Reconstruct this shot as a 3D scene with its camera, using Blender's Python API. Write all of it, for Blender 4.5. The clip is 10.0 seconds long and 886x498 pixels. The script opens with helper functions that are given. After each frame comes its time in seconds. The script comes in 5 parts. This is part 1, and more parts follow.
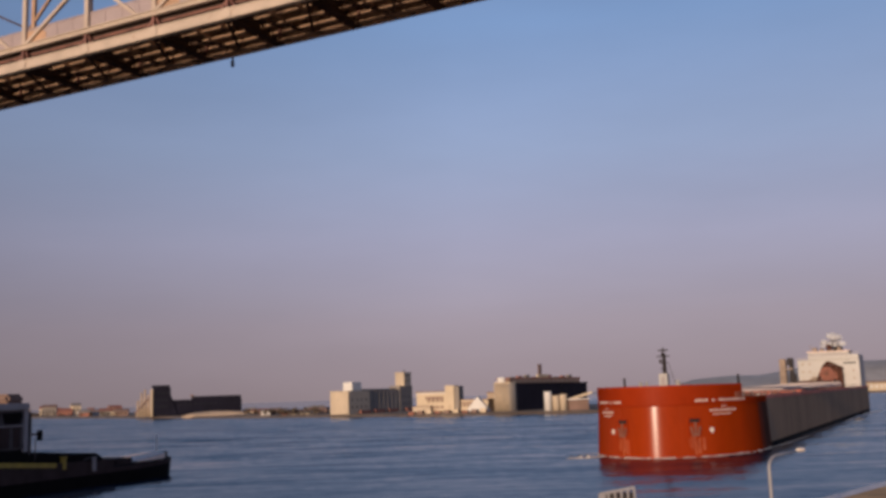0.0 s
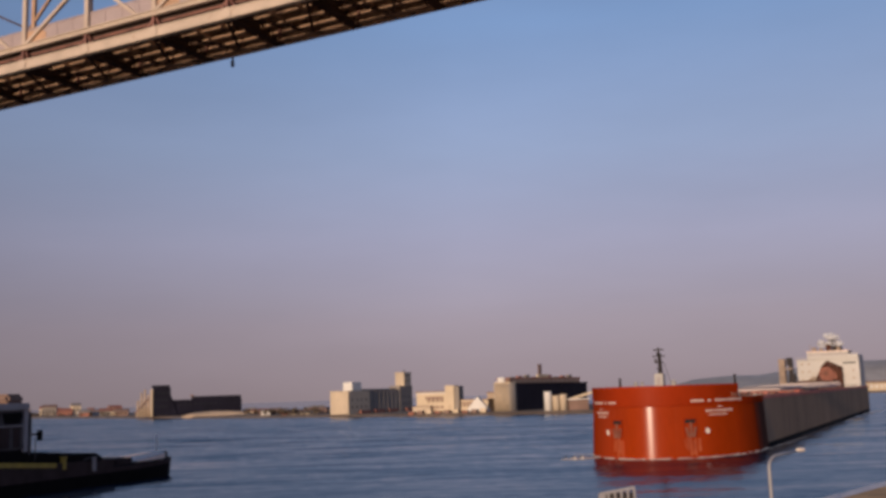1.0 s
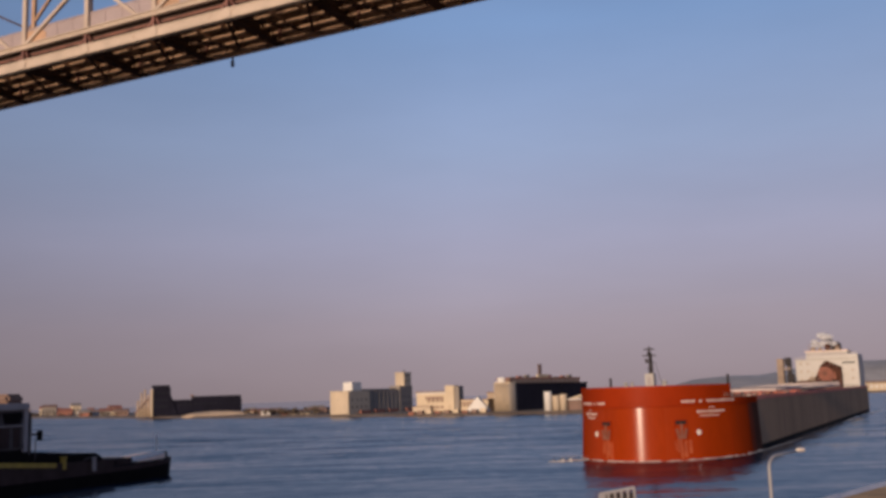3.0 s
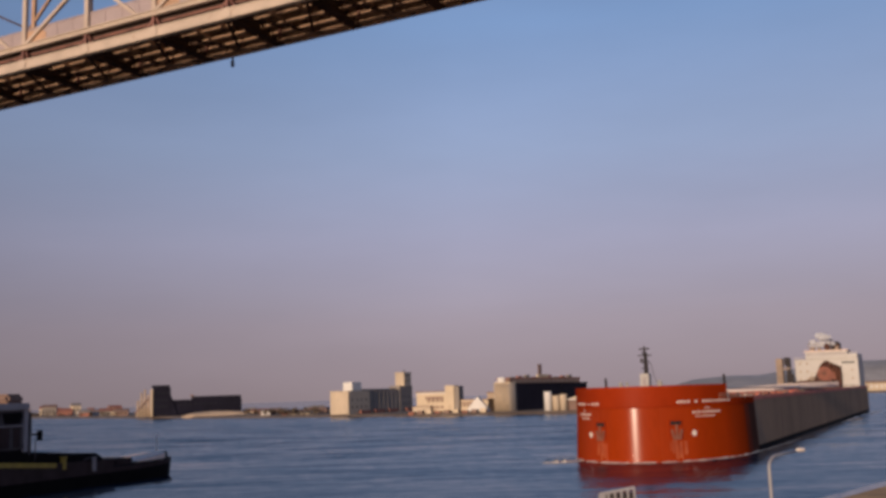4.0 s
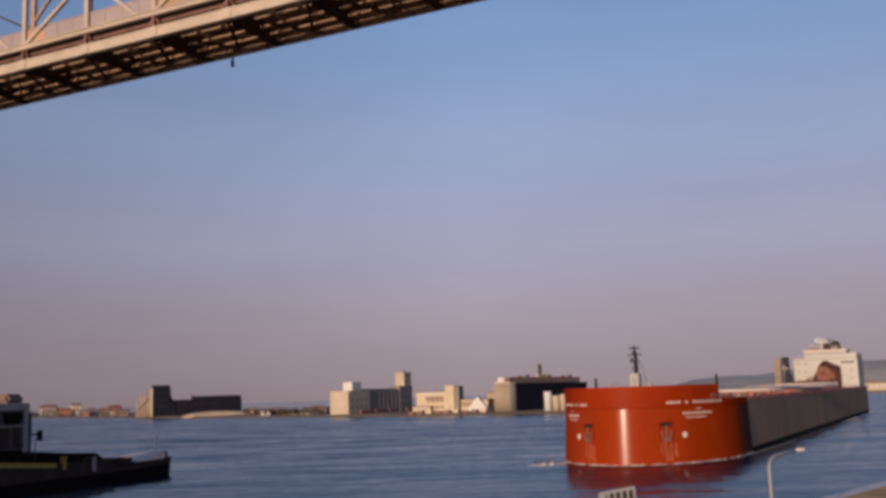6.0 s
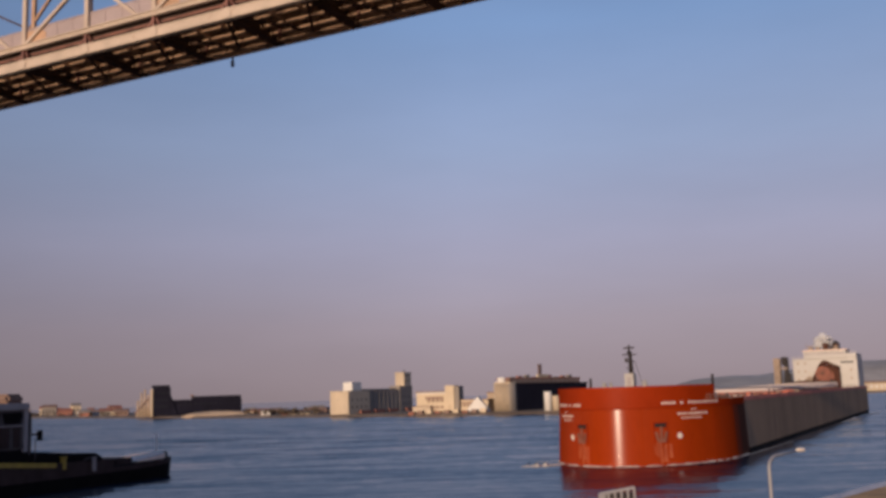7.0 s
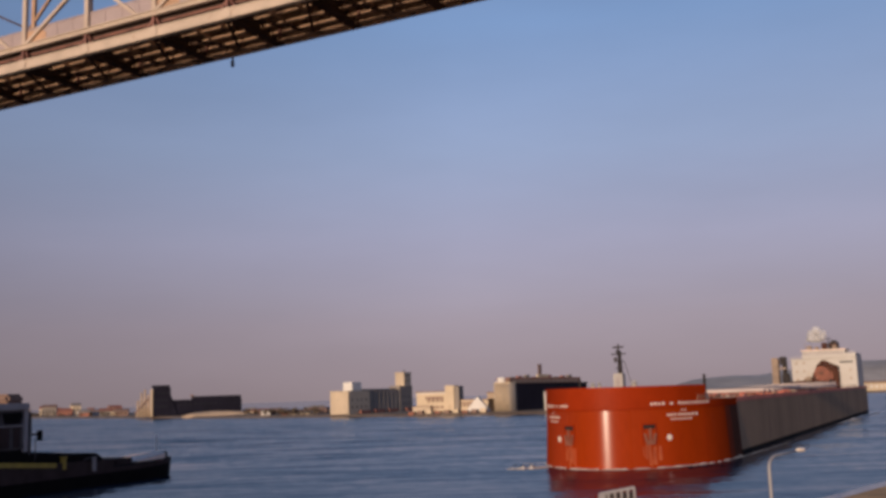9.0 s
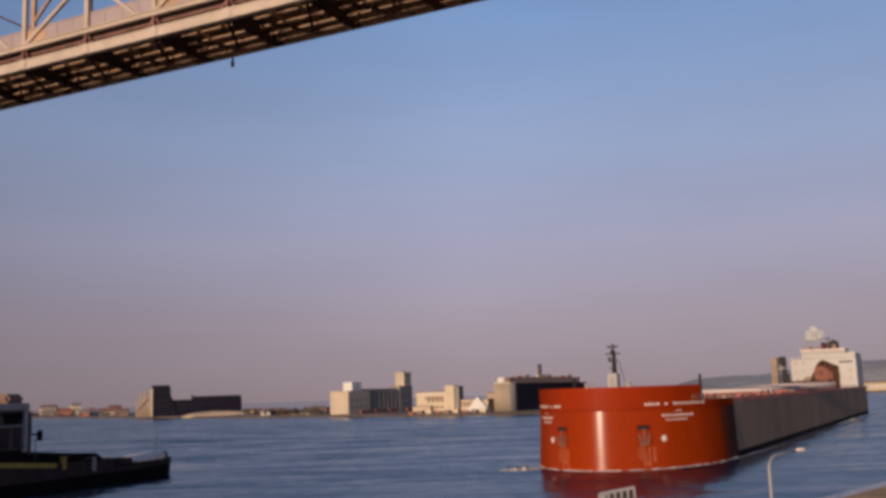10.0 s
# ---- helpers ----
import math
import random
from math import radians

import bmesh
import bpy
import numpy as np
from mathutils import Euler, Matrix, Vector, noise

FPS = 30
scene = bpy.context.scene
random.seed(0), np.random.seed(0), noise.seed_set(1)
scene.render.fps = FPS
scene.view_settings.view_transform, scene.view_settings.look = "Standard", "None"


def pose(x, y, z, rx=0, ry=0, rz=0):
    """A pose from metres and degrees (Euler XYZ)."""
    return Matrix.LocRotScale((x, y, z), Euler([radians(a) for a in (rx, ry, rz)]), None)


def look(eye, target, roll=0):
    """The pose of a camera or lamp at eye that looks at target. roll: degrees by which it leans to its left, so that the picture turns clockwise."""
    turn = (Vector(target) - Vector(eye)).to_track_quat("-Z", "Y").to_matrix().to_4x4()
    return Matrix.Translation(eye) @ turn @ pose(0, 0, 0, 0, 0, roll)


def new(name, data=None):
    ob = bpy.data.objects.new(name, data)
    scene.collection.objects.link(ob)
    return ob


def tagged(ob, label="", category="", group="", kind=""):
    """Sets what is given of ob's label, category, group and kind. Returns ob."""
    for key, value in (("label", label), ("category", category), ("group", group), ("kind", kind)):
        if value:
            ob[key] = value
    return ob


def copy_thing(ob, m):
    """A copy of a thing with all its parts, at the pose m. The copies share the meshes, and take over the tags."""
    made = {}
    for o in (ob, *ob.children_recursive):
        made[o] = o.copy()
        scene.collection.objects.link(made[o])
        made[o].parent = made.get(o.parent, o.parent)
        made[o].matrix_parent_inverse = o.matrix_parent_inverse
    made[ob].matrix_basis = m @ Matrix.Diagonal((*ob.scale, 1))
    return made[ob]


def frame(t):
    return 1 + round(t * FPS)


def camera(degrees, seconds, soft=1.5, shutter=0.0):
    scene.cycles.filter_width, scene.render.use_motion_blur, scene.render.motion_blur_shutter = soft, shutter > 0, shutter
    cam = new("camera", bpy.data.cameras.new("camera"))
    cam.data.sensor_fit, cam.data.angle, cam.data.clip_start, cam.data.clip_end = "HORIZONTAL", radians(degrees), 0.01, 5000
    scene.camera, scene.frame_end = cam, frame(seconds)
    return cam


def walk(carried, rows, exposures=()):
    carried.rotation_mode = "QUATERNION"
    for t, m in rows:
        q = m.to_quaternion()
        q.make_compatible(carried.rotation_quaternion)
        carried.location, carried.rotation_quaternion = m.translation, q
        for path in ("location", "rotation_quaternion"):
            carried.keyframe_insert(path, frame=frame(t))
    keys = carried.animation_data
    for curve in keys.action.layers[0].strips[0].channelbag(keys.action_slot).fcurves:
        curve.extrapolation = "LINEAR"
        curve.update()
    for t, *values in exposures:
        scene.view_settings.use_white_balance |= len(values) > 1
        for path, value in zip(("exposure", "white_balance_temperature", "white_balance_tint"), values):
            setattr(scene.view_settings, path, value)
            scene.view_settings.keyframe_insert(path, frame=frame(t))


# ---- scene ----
cam = camera(48.2, 10.0, soft=3.5)
EYE = (0.0, 0.0, 13.27)
CAM_POSE = look(EYE, (0, 100, 27.91), roll=-1.89)
walk(cam, [(0, CAM_POSE), (10, CAM_POSE)])

# ---- world and sun ----
SUN_AZ, SUN_EL = radians(25.5), radians(7.0)      # the sun stands behind the camera, to its left
SUN_DIR = Vector((-math.sin(SUN_AZ) * math.cos(SUN_EL), -math.cos(SUN_AZ) * math.cos(SUN_EL), math.sin(SUN_EL)))
world = bpy.data.worlds.new("evening_sky")
scene.world = world
world.use_nodes = True
wn, wl = world.node_tree.nodes, world.node_tree.links
bg = wn["Background"]
sky = wn.new("ShaderNodeTexSky")
sky.sky_type, sky.sun_disc = "NISHITA", False
sky.sun_elevation, sky.sun_rotation = SUN_EL, math.pi + SUN_AZ
sky.dust_density = 2.0
dim = wn.new("ShaderNodeVectorMath")
dim.operation = "SCALE"
dim.inputs["Scale"].default_value = 0.05
wl.new(sky.outputs[0], dim.inputs[0])
tc = wn.new("ShaderNodeTexCoord")
sep = wn.new("ShaderNodeSeparateXYZ")
wl.new(tc.outputs["Generated"], sep.inputs[0])
hz = wn.new("ShaderNodeValToRGB")
ramp = hz.color_ramp
ramp.elements[0].position, ramp.elements[0].color = 0.0, (0.350, 0.278, 0.305, 1)
ramp.elements[1].position, ramp.elements[1].color = 1.0, (0.04, 0.09, 0.22, 1)
for at, col in ((0.07, (0.388, 0.325, 0.395)), (0.15, (0.392, 0.385, 0.535)), (0.24, (0.330, 0.405, 0.615)), (0.36, (0.220, 0.345, 0.610)), (0.55, (0.085, 0.165, 0.36))):
    e = ramp.elements.new(at)
    e.color = (*col, 1)
wl.new(sep.outputs["Z"], hz.inputs[0])
blend = wn.new("ShaderNodeMix")
blend.data_type = "RGBA"
blend.inputs[0].default_value = 0.12
wl.new(hz.outputs[0], blend.inputs[6])
wl.new(dim.outputs[0], blend.inputs[7])
side = wn.new("ShaderNodeMapRange")
side.inputs[1].default_value, side.inputs[2].default_value = -0.45, 0.02
side.inputs[3].default_value, side.inputs[4].default_value = 0.70, 1.03
wl.new(sep.outputs["X"], side.inputs[0])
tint = wn.new("ShaderNodeVectorMath")
tint.operation = "SCALE"
wl.new(blend.outputs[2], tint.inputs[0])
east = wn.new("ShaderNodeMapRange")
east.inputs[1].default_value, east.inputs[2].default_value = 0.10, 0.42
east.inputs[3].default_value, east.inputs[4].default_value = 1.0, 0.95
wl.new(sep.outputs["X"], east.inputs[0])
wisp_at = wn.new("ShaderNodeMapping")
wisp_at.inputs["Scale"].default_value = (2.2, 2.2, 9.0)
wl.new(tc.outputs["Generated"], wisp_at.inputs[0])
wisp = wn.new("ShaderNodeTexNoise")
wisp.inputs["Scale"].default_value, wisp.inputs["Detail"].default_value = 1.6, 4
wl.new(wisp_at.outputs[0], wisp.inputs["Vector"])
haze = wn.new("ShaderNodeMapRange")
haze.inputs[1].default_value, haze.inputs[2].default_value = 0.3, 0.7
haze.inputs[3].default_value, haze.inputs[4].default_value = 0.96, 1.04
wl.new(wisp.outputs[0], haze.inputs[0])
level = side.outputs[0]
for more in (east, haze):
    times = wn.new("ShaderNodeMath")
    times.operation = "MULTIPLY"
    wl.new(level, times.inputs[0])
    wl.new(more.outputs[0], times.inputs[1])
    level = times.outputs[0]
wl.new(level, tint.inputs["Scale"])
wl.new(tint.outputs[0], bg.inputs["Color"])
bg.inputs["Strength"].default_value = 1.0

sun_data = bpy.data.lights.new("sun", "SUN")
sun_data.energy, sun_data.angle, sun_data.color = 4.0, radians(0.6), (1.0, 0.78, 0.58)
sun = new("sun", sun_data)
sun.matrix_world = look(SUN_DIR * 300, (0, 0, 0))


# ---- materials ----
def material(name, color, rough=0.6, metal=0.0, vary=0.25, scale=0.5, fine=6.0, bump=0.15, dirt=None, dirt_at=0.58, stretch=(1, 1, 1), spec=0.5):
    """A worn surface: slow tone changes, fine grain, optional stains of the colour dirt, and a little relief."""
    m = bpy.data.materials.new(name)
    m.use_nodes = True
    n, l = m.node_tree.nodes, m.node_tree.links
    p = n["Principled BSDF"]
    p.inputs["Roughness"].default_value, p.inputs["Metallic"].default_value = rough, metal
    p.inputs["Specular IOR Level"].default_value = spec
    co = n.new("ShaderNodeTexCoord")
    mp = n.new("ShaderNodeMapping")
    mp.inputs["Scale"].default_value = stretch
    l.new(co.outputs["Object"], mp.inputs[0])
    a, b = n.new("ShaderNodeTexNoise"), n.new("ShaderNodeTexNoise")
    a.inputs["Scale"].default_value, b.inputs["Scale"].default_value = scale, fine
    a.inputs["Detail"].default_value, b.inputs["Detail"].default_value = 5, 4
    for t in (a, b):
        l.new(mp.outputs[0], t.inputs["Vector"])
    mix = n.new("ShaderNodeMath")
    mix.operation = "MULTIPLY_ADD"
    mix.inputs[1].default_value = 0.45
    l.new(b.outputs[0], mix.inputs[0])
    l.new(a.outputs[0], mix.inputs[2])
    tone = n.new("ShaderNodeMapRange")
    tone.inputs[1].default_value, tone.inputs[2].default_value = 0.45, 1.0
    tone.inputs[3].default_value, tone.inputs[4].default_value = 1 - vary, 1 + vary
    l.new(mix.outputs[0], tone.inputs[0])
    sc = n.new("ShaderNodeVectorMath")
    sc.operation = "SCALE"
    sc.inputs[0].default_value = color
    l.new(tone.outputs[0], sc.inputs["Scale"])
    out = sc.outputs[0]
    if dirt:
        d = n.new("ShaderNodeTexNoise")
        d.inputs["Scale"].default_value, d.inputs["Detail"].default_value = scale * 2.3, 8
        l.new(mp.outputs[0], d.inputs["Vector"])
        r = n.new("ShaderNodeMapRange")
        r.inputs[1].default_value, r.inputs[2].default_value = dirt_at, dirt_at + 0.14
        l.new(d.outputs[0], r.inputs[0])
        x = n.new("ShaderNodeMix")
        x.data_type = "RGBA"
        l.new(r.outputs[0], x.inputs[0])
        l.new(out, x.inputs[6])
        x.inputs[7].default_value = (*dirt, 1)
        out = x.outputs[2]
    l.new(out, p.inputs["Base Color"])
    if bump:
        bp = n.new("ShaderNodeBump")
        bp.inputs["Strength"].default_value, bp.inputs["Distance"].default_value = bump, 0.05
        l.new(mix.outputs[0], bp.inputs["Height"])
        l.new(bp.outputs[0], p.inputs["Normal"])
    return m


def water_material():
    """Dark water whose surface leans this way and that: long swell, wavelets and ripples, with calmer and rougher lanes."""
    m = bpy.data.materials.new("harbour_water")
    m.use_nodes = True
    n, l = m.node_tree.nodes, m.node_tree.links
    p = n["Principled BSDF"]
    p.inputs["Base Color"].default_value = (0.010, 0.017, 0.032, 1)
    p.inputs["Roughness"].default_value, p.inputs["IOR"].default_value = 0.14, 1.33
    co = n.new("ShaderNodeTexCoord")

    def waves(scale, detail, turn, stretch):
        mp = n.new("ShaderNodeMapping")
        mp.inputs["Rotation"].default_value = (0, 0, radians(turn))
        mp.inputs["Scale"].default_value = stretch
        l.new(co.outputs["Object"], mp.inputs[0])
        t = n.new("ShaderNodeTexNoise")
        t.inputs["Scale"].default_value, t.inputs["Detail"].default_value = scale, detail
        l.new(mp.outputs[0], t.inputs["Vector"])
        return t

    def vec(op, a, b):
        v = n.new("ShaderNodeVectorMath")
        v.operation = op
        for k, x in enumerate((a, b)):
            if isinstance(x, tuple):
                v.inputs[k].default_value = x
            elif x is not None:
                l.new(x, v.inputs[k])
        return v

    total = None
    for t, k in ((waves(0.05, 2, 6, (0.35, 1.6, 1)), (0.10, 0.30, 0)), (waves(0.22, 3, -5, (0.22, 1.4, 1)), (0.25, 0.5, 0)), (waves(1.1, 3, 5, (0.40, 1.3, 1)), (0.3, 0.5, 0))):
        d = vec("SUBTRACT", t.outputs["Color"], (0.5, 0.5, 0.5))
        d = vec("MULTIPLY", d.outputs[0], k)
        total = d if total is None else vec("ADD", total.outputs[0], d.outputs[0])
    # wind lanes, and calmer water in the lee of the quay
    lane = waves(1.0, 4, 2, (0.006, 0.040, 1))
    r = n.new("ShaderNodeMapRange")
    r.inputs[1].default_value, r.inputs[2].default_value = 0.36, 0.64
    r.inputs[3].default_value, r.inputs[4].default_value = 0.80, 1.10
    l.new(lane.outputs[0], r.inputs[0])
    xyz = n.new("ShaderNodeSeparateXYZ")
    l.new(co.outputs["Object"], xyz.inputs[0])
    lee = n.new("ShaderNodeMapRange")
    lee.inputs[1].default_value, lee.inputs[2].default_value = 150, 300
    lee.inputs[3].default_value, lee.inputs[4].default_value = 0.45, 1.0
    l.new(xyz.outputs["Y"], lee.inputs[0])
    both = n.new("ShaderNodeMath")
    both.operation = "MULTIPLY"
    l.new(r.outputs[0], both.inputs[0])
    l.new(lee.outputs[0], both.inputs[1])
    # the waves die out in the still water beyond the point
    still = n.new("ShaderNodeMapRange")
    still.inputs[1].default_value, still.inputs[2].default_value = 1100, 1700
    still.inputs[3].default_value, still.inputs[4].default_value = 1.0, 0.06
    l.new(xyz.outputs["Y"], still.inputs[0])
    three = n.new("ShaderNodeMath")
    three.operation = "MULTIPLY"
    l.new(both.outputs[0], three.inputs[0])
    l.new(still.outputs[0], three.inputs[1])
    sc = n.new("ShaderNodeVectorMath")
    sc.operation = "SCALE"
    l.new(total.outputs[0], sc.inputs[0])
    l.new(three.outputs[0], sc.inputs["Scale"])
    # a constant lean towards the quay, added so water mirrors higher, darker sky
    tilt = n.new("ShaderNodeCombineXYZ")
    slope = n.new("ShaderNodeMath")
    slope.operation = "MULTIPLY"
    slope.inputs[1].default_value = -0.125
    near_tilt = n.new("ShaderNodeMapRange")
    near_tilt.inputs[1].default_value, near_tilt.inputs[2].default_value = 175, 330
    near_tilt.inputs[3].default_value, near_tilt.inputs[4].default_value = 0.82, 1.0
    l.new(xyz.outputs["Y"], near_tilt.inputs[0])
    tilt_scale = n.new("ShaderNodeMath")
    tilt_scale.operation = "MULTIPLY"
    l.new(still.outputs[0], tilt_scale.inputs[0])
    l.new(near_tilt.outputs[0], tilt_scale.inputs[1])
    l.new(tilt_scale.outputs[0], slope.inputs[0])
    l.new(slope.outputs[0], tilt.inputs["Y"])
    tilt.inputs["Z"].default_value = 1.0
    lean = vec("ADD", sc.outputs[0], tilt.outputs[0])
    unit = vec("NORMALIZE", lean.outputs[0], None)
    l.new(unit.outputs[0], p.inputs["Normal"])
    return m


def gloss(m, ior, dulled=None):
    """The same paint with a thinner gloss; beyond the given distance from the middle it is dulled, so the shoulders
    lose their sky sheen.
    """
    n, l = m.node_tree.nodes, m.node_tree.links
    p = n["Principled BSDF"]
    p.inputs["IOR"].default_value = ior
    if dulled:
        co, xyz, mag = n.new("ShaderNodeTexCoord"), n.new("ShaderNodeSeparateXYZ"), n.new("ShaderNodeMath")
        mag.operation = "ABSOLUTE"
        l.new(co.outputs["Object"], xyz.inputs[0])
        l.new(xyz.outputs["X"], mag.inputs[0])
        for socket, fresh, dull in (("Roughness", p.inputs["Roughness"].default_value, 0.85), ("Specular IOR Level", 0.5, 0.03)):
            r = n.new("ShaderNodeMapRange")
            r.inputs[1].default_value, r.inputs[2].default_value = dulled
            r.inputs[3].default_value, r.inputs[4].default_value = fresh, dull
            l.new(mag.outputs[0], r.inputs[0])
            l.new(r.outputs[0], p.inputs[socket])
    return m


M = {
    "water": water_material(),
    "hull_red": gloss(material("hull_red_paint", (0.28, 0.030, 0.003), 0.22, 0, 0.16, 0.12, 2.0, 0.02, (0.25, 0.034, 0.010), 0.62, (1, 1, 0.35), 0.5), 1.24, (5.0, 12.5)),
    # browns that paint the shade on the bow's shoulders
    "shade_red": material("bow_shade_red", (0.17, 0.024, 0.007), 0.8, 0, 0.3, 0.2, 2.0, spec=0.05),
    "shade_brown": material("bow_shade_brown", (0.060, 0.018, 0.010), 0.8, 0, 0.3, 0.2, 2.0, spec=0.05),
    "bulwark_red": gloss(material("bulwark_red_paint", (0.27, 0.026, 0.004), 0.5, 0, 0.14, 0.15, 2.0, 0.05, spec=0.5), 1.15, (5.0, 12.5)),
    "hull_grey": material("hull_grey_paint", (0.29, 0.183, 0.112), 0.75, 0, 0.3, 0.08, 1.2, 0.06, (0.20, 0.12, 0.08), 0.58, (1, 1, 0.3), 0.15),
    "deck_red": material("deck_red_oxide", (0.52, 0.14, 0.085), 0.7, 0, 0.25, 0.15, 1.5),
    "ship_white": material("ship_white_paint", (0.36, 0.322, 0.295), 0.45, 0, 0.10, 0.1, 1.0, 0.04, (0.36, 0.29, 0.22), 0.66),
    "boom_white": material("boom_white_paint", (0.50, 0.40, 0.36), 0.6, 0, 0.12, 0.1, 1.0, 0.04),
    "ship_dark": material("ship_dark_fittings", (0.028, 0.022, 0.022), 0.6, 0, 0.3, spec=0.12),
    "crane_tan": material("crane_tan_paint", (0.25, 0.175, 0.125), 0.7, 0, 0.3, 0.4, 2.0),
    "hoist_red": material("hoist_rust_red", (0.23, 0.075, 0.045), 0.75, 0, 0.35, 0.4, 3.0, 0.1, (0.12, 0.045, 0.03), 0.55),
    "crane_grey": material("crane_grey_brown", (0.26, 0.19, 0.15), 0.7, 0, 0.3, 0.4, 2.0),
    "rust": material("rusty_machinery", (0.15, 0.055, 0.032), 0.75, 0, 0.4, 0.4, 3.0),
    "anchor": material("anchor_iron", (0.07, 0.028, 0.018), 0.8, 0, 0.4, spec=0.15),
    "glass": material("dark_window_glass", (0.012, 0.013, 0.016), 0.35, 0, 0.1, bump=0, spec=0.25),
    "bar_white": material("white_marking", (0.66, 0.56, 0.48), 0.5, 0, 0.12),
    "foam": material("water_foam", (0.55, 0.49, 0.43), 0.9, 0, 0.2, 1.0, 8.0, 0.3),
    "bridge_cream": material("bridge_cream_steel", (0.47, 0.365, 0.285), 0.55, 0, 0.18, 0.4, 4.0, 0.06, (0.34, 0.20, 0.12), 0.63),
    "bridge_brown": material("bridge_weathered_steel", (0.40, 0.24, 0.15), 0.65, 0, 0.35, 0.5, 4.0, 0.1, (0.09, 0.05, 0.035), 0.6),
    "bridge_tan": material("bridge_tan_steel", (0.40, 0.245, 0.155), 0.7, 0, 0.45, 0.30, 3.0, 0.1, (0.10, 0.05, 0.03), 0.50),
    "bridge_web": material("bridge_shaded_web", (0.40, 0.25, 0.16), 0.8, 0, 0.4, 0.5, 3.0, 0.1, (0.10, 0.06, 0.04), 0.52, spec=0.1),
    "bridge_red": material("bridge_red_lead", (0.20, 0.085, 0.065), 0.75, 0, 0.35, 0.5, 3.0, 0.1, (0.10, 0.04, 0.035), 0.55),
    # underside shade is put into these two dark colours, to set off the flanges
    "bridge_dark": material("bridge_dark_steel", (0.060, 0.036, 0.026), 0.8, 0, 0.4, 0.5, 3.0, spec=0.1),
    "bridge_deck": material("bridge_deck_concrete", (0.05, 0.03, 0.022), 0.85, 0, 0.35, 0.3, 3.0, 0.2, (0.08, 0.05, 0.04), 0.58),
    "parapet": material("bridge_parapet_panel", (0.34, 0.265, 0.26), 0.8, 0, 0.12, 0.4, 3.0),
    "black_hull": material("black_tarred_hull", (0.009, 0.007, 0.007), 0.85, 0, 0.3, 0.3, spec=0.05),
    "boat_brown": material("boat_brown_side", (0.048, 0.029, 0.026), 0.8, 0, 0.35, 0.4, 3.0, spec=0.08),
    "boat_grey": material("boat_grey_paint", (0.075, 0.060, 0.058), 0.7, 0, 0.3, 0.4, spec=0.2),
    "boat_pale": material("boat_pale_paint", (0.33, 0.285, 0.275), 0.7, 0, 0.2, 0.5, spec=0.2),
    "yellow": material("yellow_paint", (0.34, 0.22, 0.026), 0.55, 0, 0.25, 0.8),
    "tan_deck": material("boat_tan_deck", (0.85, 0.62, 0.50), 0.8, 0, 0.2),
    "concrete_tan": material("tan_concrete", (0.54, 0.42, 0.29), 0.85, 0, 0.15, 0.06, 0.8, 0.1, (0.45, 0.33, 0.22), 0.62),
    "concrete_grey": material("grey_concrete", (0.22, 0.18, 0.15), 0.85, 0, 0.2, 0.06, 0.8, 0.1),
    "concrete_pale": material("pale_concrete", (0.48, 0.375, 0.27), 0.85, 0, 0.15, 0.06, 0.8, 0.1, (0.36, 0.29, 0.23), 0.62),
    "white_wall": material("white_wall_paint", (0.62, 0.57, 0.52), 0.7, 0, 0.1, 0.1, 1.0),
    "dark_clad": material("dark_slate_cladding", (0.011, 0.010, 0.018), 0.85, 0, 0.3, 0.08, 1.0, spec=0.1),
    "roof_brown": material("brown_roofing", (0.20, 0.12, 0.09), 0.8, 0, 0.3, 0.1),
    "brick": material("dull_red_brick", (0.24, 0.09, 0.06), 0.85, 0, 0.25, 0.3),
    "sand": material("pale_sand", (0.38, 0.28, 0.20), 0.95, 0, 0.2, 0.05, 0.6, 0.2),
    "land": material("shore_scrub", (0.16, 0.11, 0.075), 0.95, 0, 0.45, 0.03, 0.4, 0.3, (0.30, 0.22, 0.15), 0.60),
    "bank": material("bank_gravel_and_dry_grass", (0.58, 0.31, 0.12), 0.95, 0, 0.35, 0.3, 3.0, 0.4, (0.22, 0.13, 0.06), 0.6),
    "quay": material("quay_concrete", (0.74, 0.64, 0.60), 0.85, 0, 0.2, 0.4, 4.0, 0.2),
    "leaf": material("shore_foliage", (0.10, 0.068, 0.042), 0.9, 0, 0.5, 0.2, 1.5, 0.3),
    "bark": material("tree_bark", (0.10, 0.07, 0.05), 0.9, 0, 0.3),
    # haze over the hill is put into this pale colour
    "hill": material("hazy_wooded_hill", (0.36, 0.32, 0.29), 0.95, 0, 0.25, 0.004, 0.03, 0.3),
    "lamp_grey": material("lamp_pale_metal", (0.27, 0.25, 0.255), 0.45, 0.2, 0.1, 1.0),
    "streak": material("rust_streak_stain", (0.33, 0.055, 0.012), 0.6, 0, 0.3, 0.6, 3.0, 0.1, (0.42, 0.10, 0.03), 0.5, (1, 1, 0.2)),
    "steam": material("white_steam", (0.85, 0.83, 0.82), 1.0, 0, 0.05, 0.5),
}


# ---- mesh helpers ----
def part(name, bm, mat, parent=None, label=""):
    me = bpy.data.meshes.new(name)
    bmesh.ops.recalc_face_normals(bm, faces=bm.faces)
    bm.to_mesh(me)
    bm.free()
    me.materials.append(M[mat] if isinstance(mat, str) else mat)
    ob = new(name, me)
    ob.parent = parent
    if label:
        ob["label"] = label
    return ob


